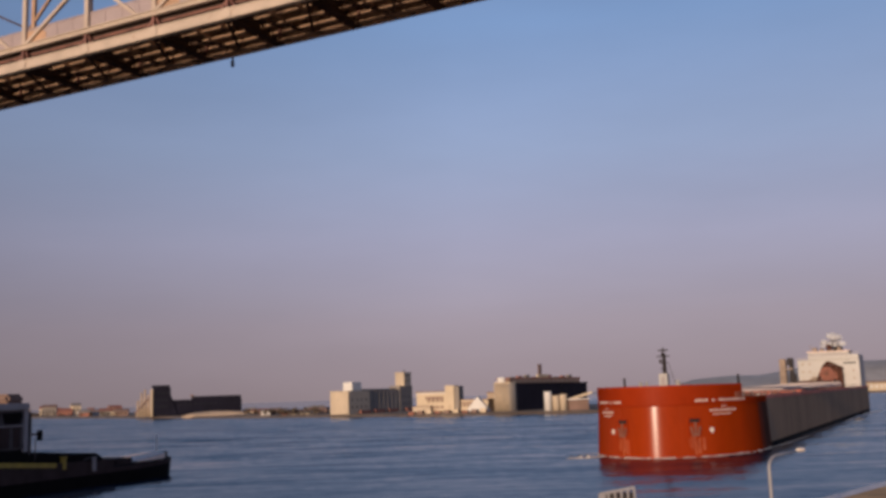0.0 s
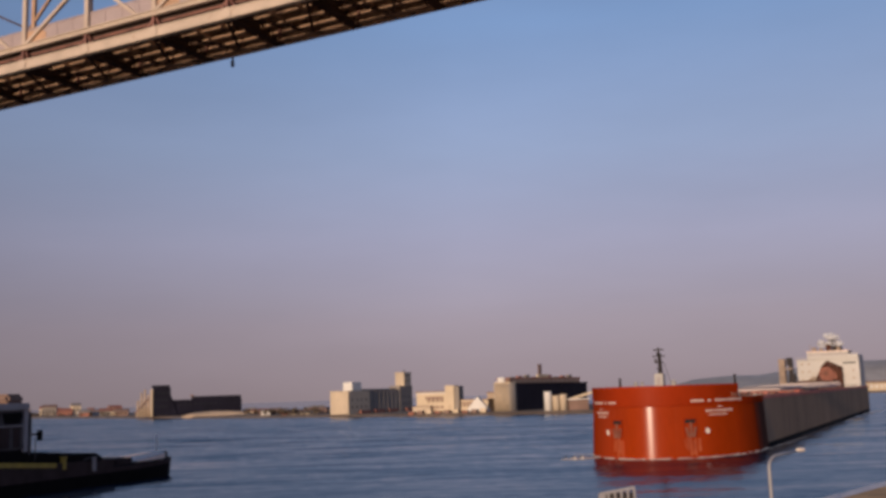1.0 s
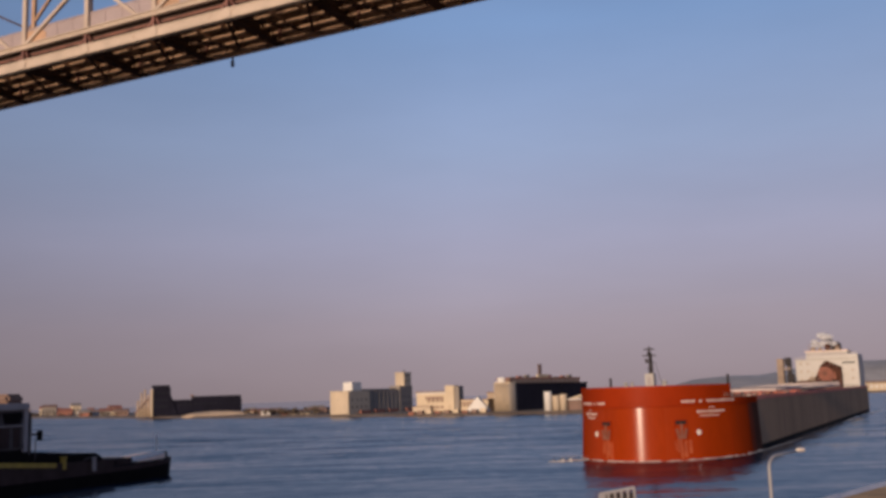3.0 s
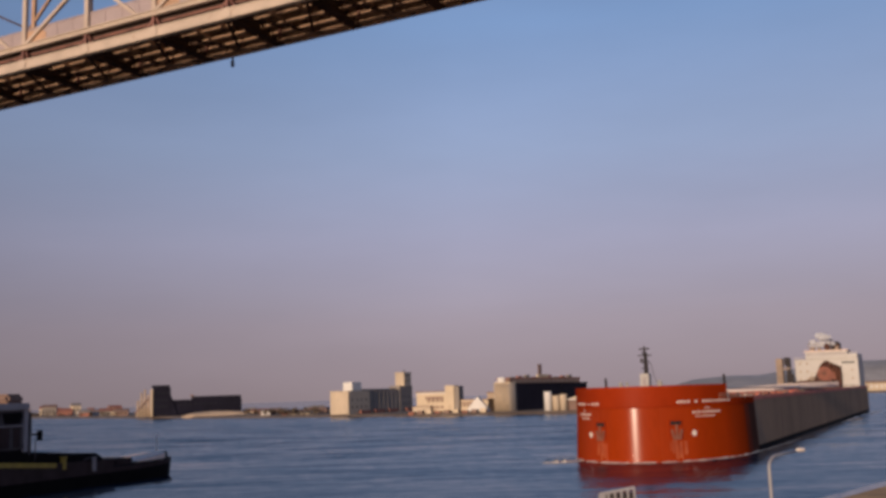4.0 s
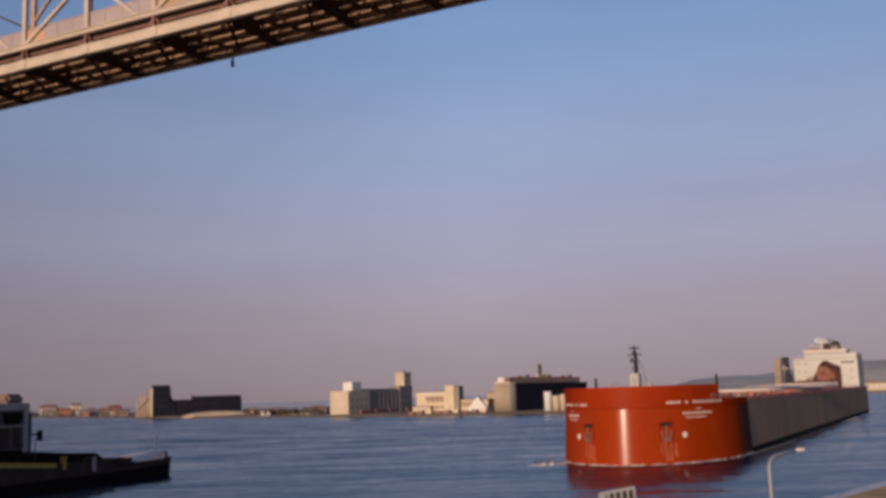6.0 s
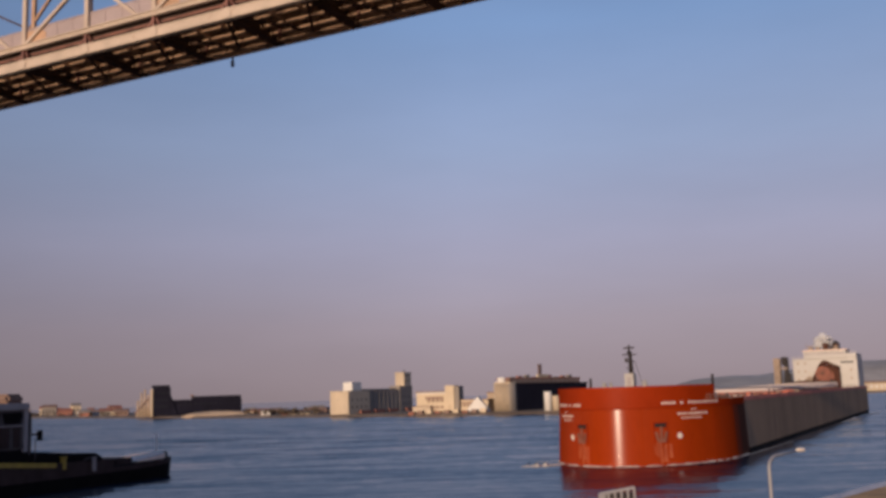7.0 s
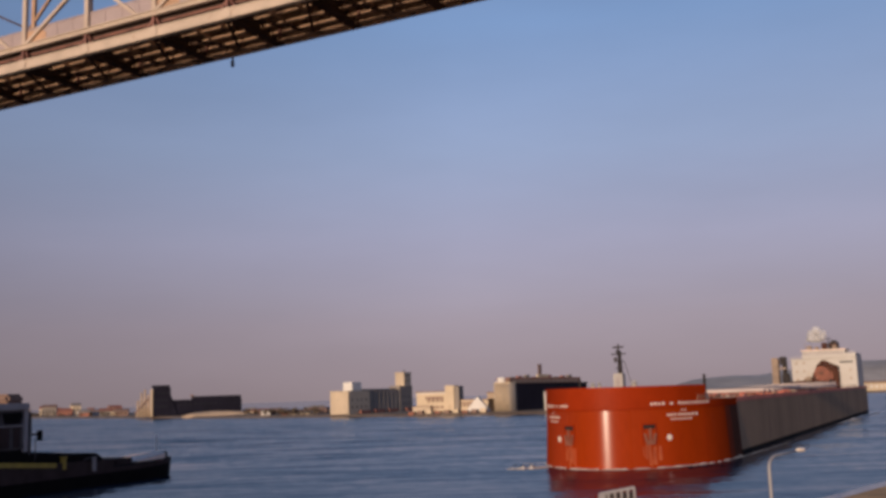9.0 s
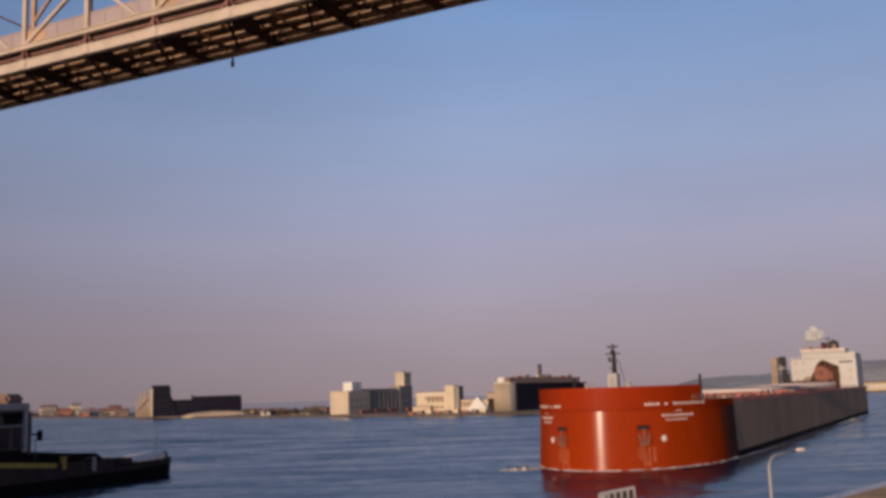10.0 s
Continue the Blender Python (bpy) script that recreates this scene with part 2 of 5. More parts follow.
def box(x0, x1, y0, y1, z0, z1, bev=0.0, bm=None, top=1.0):
    """A box, its upper face scaled by top about its middle."""
    bm = bm or bmesh.new()
    m = bmesh.ops.create_cube(bm, size=1.0)
    cx, cy = (x0 + x1) / 2, (y0 + y1) / 2
    for v in m["verts"]:
        k = top if v.co.z > 0 else 1.0
        v.co = Vector((cx + v.co.x * (x1 - x0) * k, cy + v.co.y * (y1 - y0) * k, z0 + (v.co.z + 0.5) * (z1 - z0)))
    if bev:
        es = {e for v in m["verts"] for e in v.link_edges}
        bmesh.ops.bevel(bm, geom=list(es), offset=bev, segments=2, affect="EDGES")
    return bm


def beam(p, q, w, d, bm=None, up=(0, 0, 1)):
    """A bar of width w and depth d between two points; d lies towards up."""
    bm = bm or bmesh.new()
    p, q = Vector(p), Vector(q)
    ax = (q - p).normalized()
    side = ax.cross(Vector(up))
    side = side.normalized() if side.length > 1e-4 else Vector((1, 0, 0))
    upv = side.cross(ax).normalized()
    vs = [bm.verts.new(c + side * a * w / 2 + upv * b * d / 2) for c in (p, q) for a, b in ((-1, -1), (1, -1), (1, 1), (-1, 1))]
    for f in ((0, 1, 2, 3), (7, 6, 5, 4), (0, 4, 5, 1), (1, 5, 6, 2), (2, 6, 7, 3), (3, 7, 4, 0)):
        bm.faces.new([vs[i] for i in f])
    return bm


def tube(pts, r, n=10, bm=None, r1=None):
    """A round bar along a line of points, from radius r to r1."""
    bm = bm or bmesh.new()
    r1 = r if r1 is None else r1
    pts = [Vector(p) for p in pts]
    rings = []
    for i, p in enumerate(pts):
        ax = (pts[min(i + 1, len(pts) - 1)] - pts[max(i - 1, 0)]).normalized()
        s = ax.cross(Vector((0.31, 0.95, 0.02)))
        s.normalize()
        u = s.cross(ax)
        k = r + (r1 - r) * i / (len(pts) - 1)
        rings.append([bm.verts.new(p + (s * math.cos(a) + u * math.sin(a)) * k) for a in [j * math.tau / n for j in range(n)]])
    for a, b in zip(rings, rings[1:]):
        for j in range(n):
            bm.faces.new((a[j], a[(j + 1) % n], b[(j + 1) % n], b[j]))
    bm.faces.new(rings[0])
    bm.faces.new(rings[-1])
    return bm


def prism(outline, z0, z1, bm=None):
    """An upright block over a plan outline."""
    bm = bm or bmesh.new()
    lo = [bm.verts.new((x, y, z0)) for x, y in outline]
    hi = [bm.verts.new((x, y, z1)) for x, y in outline]
    bm.faces.new(lo)
    bm.faces.new(hi)
    for i in range(len(lo)):
        j = (i + 1) % len(lo)
        bm.faces.new((lo[i], lo[j], hi[j], hi[i]))
    return bm


def smooth(ob):
    for f in ob.data.polygons:
        f.use_smooth = True
    return ob


def thing(name, m, label, category, group="", kind=""):
    ob = new(name)
    ob.matrix_basis = m
    return tagged(ob, label, category, group, kind)


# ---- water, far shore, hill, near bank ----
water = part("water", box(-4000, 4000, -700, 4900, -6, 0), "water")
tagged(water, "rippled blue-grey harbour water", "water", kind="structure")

SHORE = [(-2600, 3600), (-900, 1750), (-521, 1243), (-283, 925), (-154, 752), (-78, 682), (-26, 624), (25, 592), (77, 556), (112, 545)]
POINT = SHORE + [(150, 580), (165, 700), (120, 800), (-30, 860), (-90, 880), (-200, 1060), (-430, 1420), (-800, 1950), (-2450, 3750)]
EAST = [(330, 1500), (420, 1250), (468, 1083), (620, 1000), (1000, 1050), (2600, 1400), (2600, 1700), (1000, 1400), (600, 1350), (430, 1600)]


def shore_land(outline, label):
    bm = bmesh.new()
    mid = Vector((sum(p[0] for p in outline), sum(p[1] for p in outline))) / len(outline)
    lo = [bm.verts.new((x, y, -1)) for x, y in outline]
    hi = []
    for i, (x, y) in enumerate(outline):
        a, b = Vector(outline[i - 1]), Vector(outline[(i + 1) % len(outline)])
        t = (b - a).normalized()
        hi.append(bm.verts.new((x - t.y * 6, y + t.x * 6, 1.6)))
    bm.faces.new(hi)
    for i in range(len(lo)):
        j = (i + 1) % len(lo)
        bm.faces.new((lo[i], lo[j], hi[j], hi[i]))
    bmesh.ops.triangulate(bm, faces=[f for f in bm.faces if len(f.verts) > 4])
    return tagged(part("ground", bm, "land"), label, "shore", kind="structure")


shore_land(POINT, "low brown shore with scrub and yards")
shore_land(EAST, "low brown eastern shore")


def far_hill():
    bm = bmesh.new()
    rows = []
    for j, (dy, k) in enumerate(((0, 0), (150, 0.55), (330, 1.0), (700, 0.9))):
        row = []
        for i in range(61):
            x = 200 + i * 50
            u = i / 60
            z = 41 * min(1, max(0, (x - 860) / 140)) + 40 * min(1, max(0, (x - 1170) / 280)) ** 1.2 + 8 * u + 5 * noise.noise((x * 0.004, 3, 0)) + 3 * noise.noise((x * 0.03, 9, j))
            row.append(bm.verts.new((x + 0, 3350 + dy + 40 * noise.noise((x * 0.01, j, 5)), z * k if k else 1)))
        rows.append(row)
    for a, b in zip(rows, rows[1:]):
        for i in range(60):
            bm.faces.new((a[i], a[i + 1], b[i + 1], b[i]))
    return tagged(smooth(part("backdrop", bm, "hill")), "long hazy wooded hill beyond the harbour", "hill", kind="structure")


far_hill()

EDGE = Vector((0.658, 0.753, 0))
OUT = Vector((0.753, -0.658, 0))


def near_bank():
    a, b = Vector((36.2, 99.6, 0)) - EDGE * 190, Vector((36.2, 99.6, 0)) + EDGE * 150
    lip = [(a.x, a.y), (b.x, b.y), (b + OUT * 2.2).to_2d()[:], (a + OUT * 2.2).to_2d()[:]]
    tagged(part("quay_edge", prism(lip, -2, 2.0), "quay"), "pale concrete quay edge", "quay", kind="structure")
    ia, ib = a + OUT * 2.2, b + OUT * 2.2
    ground = [(ia.x, ia.y), (ib.x, ib.y), (ib + OUT * 260).to_2d()[:], (ia + OUT * 260).to_2d()[:]]
    bm = prism(ground, -2, 2.15)
    tagged(part("ground", bm, "bank"), "brown gravel and dry grass behind the quay", "ground", kind="structure")


near_bank()

# ---- the bridge: local x along it, towards the near end; y across it, away; z up ----
BR_AZ = radians(-63.2)
ALONG, ACROSS = Vector((math.sin(BR_AZ), math.cos(BR_AZ), 0)), Vector((math.cos(BR_AZ), -math.sin(BR_AZ), 0))
BR_POSE = Matrix(((-ALONG.x, ACROSS.x, 0, 0), (-ALONG.y, ACROSS.y, 0, 0), (0, 0, 1, 0), (0, 0, 0, 1)))
NEAR, FAR, BOT = 53.5, 60.2, 40.25
PANEL, FIRST = 6.95, 64.55


def gusset(x, y, z, w, h, bm=None):
    """A plate with cut corners on the face of a truss."""
    bm = bm or bmesh.new()
    out = [(-w, -h * 0.55), (-w * 0.5, -h), (w * 0.5, -h), (w, -h * 0.55), (w, h * 0.4), (w * 0.45, h), (-w * 0.45, h), (-w, h * 0.4)]
    f, k = [bm.verts.new((x + a, y - 0.03, z + c)) for a, c in out], [bm.verts.new((x + a, y, z + c)) for a, c in out]
    bm.faces.new(f)
    bm.faces.new(k)
    for i in range(8):
        j = (i + 1) % 8
        bm.faces.new((f[i], f[j], k[j], k[i]))
    return bm


def bridge():
    br = thing("truss_bridge", BR_POSE, "high cream-painted steel truss bridge with a dark underside", "bridge")
    lo, hi = -(FIRST + PANEL * 16), -(FIRST - PANEL * 17)
    # near bottom chord: web plate between two flanges
    part("bottom_chord", box(lo, hi, NEAR, NEAR + 0.45, BOT, BOT + 0.83, 0.03), "bridge_cream", br, "cream riveted box girder")
    for z in (BOT + 0.02, BOT + 0.71):
        part("chord_angle", box(lo, hi, NEAR - 0.05, NEAR - 0.002, z, z + 0.10), "bridge_cream", br)
    part("edge_beam", box(lo, hi, NEAR - 0.12, NEAR + 0.3, BOT + 1.66, BOT + 2.06, 0.03), "bridge_cream", br)
    part("edge_angle", box(lo, hi, NEAR - 0.22, NEAR - 0.123, BOT + 1.98, BOT + 2.06), "bridge_cream", br)
    part("deck_fascia", box(lo, hi, NEAR + 0.62, NEAR + 0.8, BOT + 1.32, BOT + 1.5), "bridge_red", br, "red-brown fascia strip")
    part("deck", box(lo, hi, NEAR + 0.6, FAR + 0.1, BOT + 1.5, BOT + 1.95), "bridge_deck", br, "stained concrete deck, underside shade in its colour")
    part("far_chord", box(lo, hi, FAR - 0.22, FAR, BOT, BOT + 1.3, 0.03), "bridge_web", br)
    part("parapet", box(lo, hi, NEAR + 0.35, NEAR + 0.47, BOT + 1.95, BOT + 3.4), "parapet", br, "pale grey parapet panels")
    part("top_rail", box(lo, hi, NEAR + 0.30, NEAR + 0.52, BOT + 3.4, BOT + 3.5), "parapet", br)
    # the stringers deepen towards the far truss
    for y, z in ((NEAR + 1.75, 1.02), (NEAR + 2.85, 0.78), (NEAR + 3.95, 0.55), (NEAR + 5.0, 0.33), (NEAR + 5.95, 0.12)):
        part("stringer", box(lo, hi, y - 0.20, y + 0.20, BOT + z, BOT + z + 0.20), "bridge_tan", br, "tan stringer flange")
        part("stringer_web", box(lo, hi, y - 0.05, y + 0.05, BOT + z + 0.2, BOT + 1.5), "bridge_web", br)
    top = BOT + 13.0
    part("top_chord", box(lo, hi, NEAR + 0.02, NEAR + 0.5, top, top + 0.7), "bridge_cream", br)
    part("top_chord", box(lo, hi, FAR - 0.5, FAR - 0.02, top, top + 0.7), "bridge_brown", br)
    fc = BOT + 6.9
    part("far_lower_chord", box(lo, hi, FAR - 0.4, FAR - 0.1, fc - 0.3, fc), "bridge_tan", br)
    part("far_fence", box(lo, hi, FAR - 0.3, FAR - 0.22, BOT + 1.95, BOT + 4.2), "parapet", br)
    for k in range(-16, 17):
        x = -(FIRST - PANEL * k)
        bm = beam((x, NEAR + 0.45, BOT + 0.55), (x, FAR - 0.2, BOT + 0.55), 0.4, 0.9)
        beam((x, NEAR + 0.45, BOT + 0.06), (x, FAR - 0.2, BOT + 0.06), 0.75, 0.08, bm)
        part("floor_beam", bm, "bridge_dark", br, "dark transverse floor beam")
        part("gusset_plate", gusset(x, NEAR - 0.052, BOT + 0.42, 0.42, 0.40), "bridge_cream", br)
        bm = beam((x - 0.62, NEAR + 0.1, BOT + 0.83), (x - 0.05, NEAR + 0.25, BOT + 1.66), 0.12, 0.14)
        beam((x + 0.62, NEAR + 0.1, BOT + 0.83), (x + 0.05, NEAR + 0.25, BOT + 1.66), 0.12, 0.14, bm)
        box(x - 0.11, x + 0.11, NEAR - 0.02, NEAR + 0.6, BOT + 0.83, BOT + 1.66, bm=bm)
        part("bracket", bm, "bridge_red", br)
        if k % 2 == 0:
            part("post_foot", gusset(x + 0.9, NEAR + 0.33, BOT + 2.65, 1.35, 0.62), "bridge_brown", br, "rust-stained gusset plate")
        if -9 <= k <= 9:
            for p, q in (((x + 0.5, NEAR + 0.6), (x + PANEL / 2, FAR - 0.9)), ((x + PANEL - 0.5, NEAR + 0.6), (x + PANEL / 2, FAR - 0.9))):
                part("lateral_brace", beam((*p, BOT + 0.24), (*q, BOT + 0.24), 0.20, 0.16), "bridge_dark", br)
            for j in range(1, 3):
                bx = x + PANEL * j / 3
                part("cross_strut", beam((bx, NEAR + 0.85, BOT + 0.82), (bx, FAR - 0.22, BOT + 0.82), 0.14, 0.4), "bridge_web", br)
            for j in range(1, 4):
                part("parapet_joint", box(x + PANEL * j / 4 - 0.04, x + PANEL * j / 4 + 0.04, NEAR + 0.31, NEAR + 0.348, BOT + 2.0, BOT + 3.4), "parapet", br)
            part("hanger", box(x + PANEL * 0.16, x + PANEL * 0.16 + 0.14, FAR - 2.1, FAR - 1.95, BOT - 0.02, BOT + 1.3), "bridge_red", br)
        part("post", box(x - 0.19, x + 0.19, NEAR + 0.04, NEAR + 0.34, BOT + 1.98, top), "bridge_cream", br)
        part("post", box(x + 0.34, x + 0.74, FAR - 0.4, FAR - 0.1, BOT + 1.95, top), "bridge_brown", br)
        if k % 2 == 0:
            part("diagonal", beam((x, NEAR + 0.2, BOT + 2.1), (x + PANEL * 2, NEAR + 0.2, BOT + 10.9), 0.24, 0.28), "bridge_cream", br)
            part("diagonal", beam((x - 1.7, NEAR + 0.22, top), (x + PANEL * 2 - 1.7, NEAR + 0.22, BOT + 2.1), 0.24, 0.24), "bridge_cream", br)
        else:
            part("diagonal", beam((x, FAR - 0.25, fc), (x + PANEL, FAR - 0.25, top + 0.5), 0.22, 0.26), "bridge_brown", br)
            part("diagonal", beam((x, FAR - 0.25, fc), (x - PANEL, FAR - 0.25, top - 2.5), 0.14, 0.16), "bridge_dark", br)
    bm = tube([(-48.5, FAR - 0.1, BOT), (-48.5, FAR - 0.1, BOT - 0.75)], 0.08, 8)
    box(-48.62, -48.38, FAR - 0.22, FAR + 0.02, BOT - 0.8, BOT - 0.3, 0.05, bm)
    part("navigation_lamp", bm, "bridge_dark", br)
    for x in (lo + 3, hi - 3):
        part("pier", box(x - 3, x + 3, NEAR - 1, FAR + 1, -6, BOT, 0.2), "concrete_grey", br)


bridge()

# ---- the lake freighter: local origin at the stem on the waterline, y aft, x to its port side ----
SHIP_LEN, HALF, BOW_LEN, BOW_POW = 309.0, 16.0, 25.0, 1.95
DECK, BULWARK, KNUCKLE, SEAM, BULWARK_END = 10.57, 13.5, 9.7, 35.0, 16.2


def bow_y(x):
    return BOW_LEN * (1 - max(0.0, 1 - (abs(x) / HALF) ** BOW_POW) ** (1 / BOW_POW))


def bow_points(s_max, n=40, off=0.0):
    """The plan of the bow from the starboard side, round the stem, to the port side, as far aft as s_max."""
    pts = []
    for i in range(n + 1):
        a = -math.pi / 2 + math.pi * i / n
        x = HALF * math.copysign(abs(math.sin(a)) ** (2 / BOW_POW), a)
        y = BOW_LEN * (1 - abs(math.cos(a)) ** (2 / BOW_POW))
        if y <= s_max:
            pts.append((x, y))
    if s_max > BOW_LEN:
        pts = [(-HALF, s_max)] + pts + [(HALF, s_max)]
    if off:
        out = []
        for i, (x, y) in enumerate(pts):
            a, b = pts[max(i - 1, 0)], pts[min(i + 1, len(pts) - 1)]
            t = Vector((b[0] - a[0], b[1] - a[1])).normalized()
            out.append((x + t.y * off, y - t.x * off))
        pts = out
    return pts


def sheet(levels, bm=None):
    """A skin over plan lines at several heights."""
    bm = bm or bmesh.new()
    rings = [[bm.verts.new((x, y, z)) for x, y in pts] for pts, z in levels]
    for a, b in zip(rings, rings[1:]):
        for i in range(len(a) - 1):
            bm.faces.new((a[i], a[i + 1], b[i + 1], b[i]))
    return bm, rings


def flare(z):
    """How far the plating stands out from the plan of the bow at a height."""
    return 0.48 * (1 - z / KNUCKLE) if z < KNUCKLE else 0.07 + 0.05 * max(0.0, z - KNUCKLE - 0.2) / (BULWARK - KNUCKLE - 0.2)


def hull_bar(x0, x1, z0, z1, off=0.05, n=3, lean=0.0):
    """A thin plate or painted mark on the bow, between two offsets from the middle; lean shifts its upper end sideways."""
    bm = bmesh.new()
    rows = []
    for i in range(n + 1):
        row = []
        for o in (-0.05, off):
            for z, dx in ((z0, 0.0), (z1, lean)):
                x = x0 + (x1 - x0) * i / n + dx
                nrm, _ = hull_normal(x)
                p = Vector((x, bow_y(x), z)) + nrm * (flare(z) + o)
                row.append(bm.verts.new(p))
        rows.append(row)
    for a, b in zip(rows, rows[1:]):
        for i, j in ((0, 1), (1, 3), (3, 2), (2, 0)):
            bm.faces.new((a[i], a[j], b[j], b[i]))
    for r in (rows[0], rows[-1]):
        bm.faces.new((r[0], r[1], r[3], r[2]))
    return bm


def hull_normal(x):
    t = Vector((0.1, bow_y(x + 0.05) - bow_y(x - 0.05), 0)).normalized()
    return Vector((t.y, -t.x, 0)), t


def anchor_set(ship, x):
    n, t = hull_normal(x)
    up = Vector((0, 0, 1))
    c = Vector((x, bow_y(x), 0)) + n * flare(5.5)

    def block(w, z0, z1, o0, o1, shift=0.0, bm=None):
        return beam(c + t * shift + n * (o0 + o1) / 2 + up * z0, c + t * shift + n * (o0 + o1) / 2 + up * z1, w, o1 - o0, bm, up=n)
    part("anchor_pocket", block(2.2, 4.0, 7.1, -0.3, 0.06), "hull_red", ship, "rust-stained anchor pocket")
    part("pocket_mouth", block(2.1, 6.45, 7.1, -0.2, 0.10), "ship_dark", ship, "dark hawse opening")
    rim = block(0.16, 3.9, 7.3, -0.1, 0.16, -1.2)
    block(0.16, 3.9, 7.3, -0.1, 0.16, 1.2, rim)
    block(2.6, 7.15, 7.35, -0.1, 0.22, 0, rim)
    part("pocket_rim", rim, "bulwark_red", ship)
    bm = block(0.36, 4.2, 6.6, 0.10, 0.42)
    block(1.5, 3.9, 4.5, 0.10, 0.48, bm=bm)
    for s in (-1, 1):
        beam(c + t * s * 0.62 + n * 0.24 + up * 4.3, c + t * s * 0.98 + n * 0.26 + up * 5.7, 0.42, 0.24, bm, up=n)
    part("anchor", bm, "hoist_red", ship, "rusty stockless anchor")
    rnd = random.Random(int(abs(x) * 10) + (7 if x > 0 else 3))
    for i in range(6):
        dx = -1.0 + i * 0.4 + rnd.uniform(-0.1, 0.1)
        part("rust_streak", hull_bar(x + dx, x + dx + rnd.uniform(0.15, 0.4), rnd.uniform(0.3, 2.2), rnd.uniform(3.2, 4.1), 0.012, 1, rnd.uniform(-0.1, 0.1)), "streak", ship, "orange rust streak under the anchor")


def rail(ship, pts, z, h=1.05, step=2.0, mat="ship_white"):
    """Two rails on posts along a line."""
    bm = bmesh.new()
    for (x0, y0), (x1, y1) in zip(pts, pts[1:]):
        n = max(1, int(math.hypot(x1 - x0, y1 - y0) / step))
        for k in (0.55, 1.0):
            beam((x0, y0, z + h * k), (x1, y1, z + h * k), 0.07, 0.07, bm)
        for i in range(n + 1):
            u = i / n
            beam((x0 + (x1 - x0) * u, y0 + (y1 - y0) * u, z), (x0 + (x1 - x0) * u, y0 + (y1 - y0) * u, z + h), 0.07, 0.07, bm, up=(0, 1, 0))
    return part("railing", bm, mat, ship)


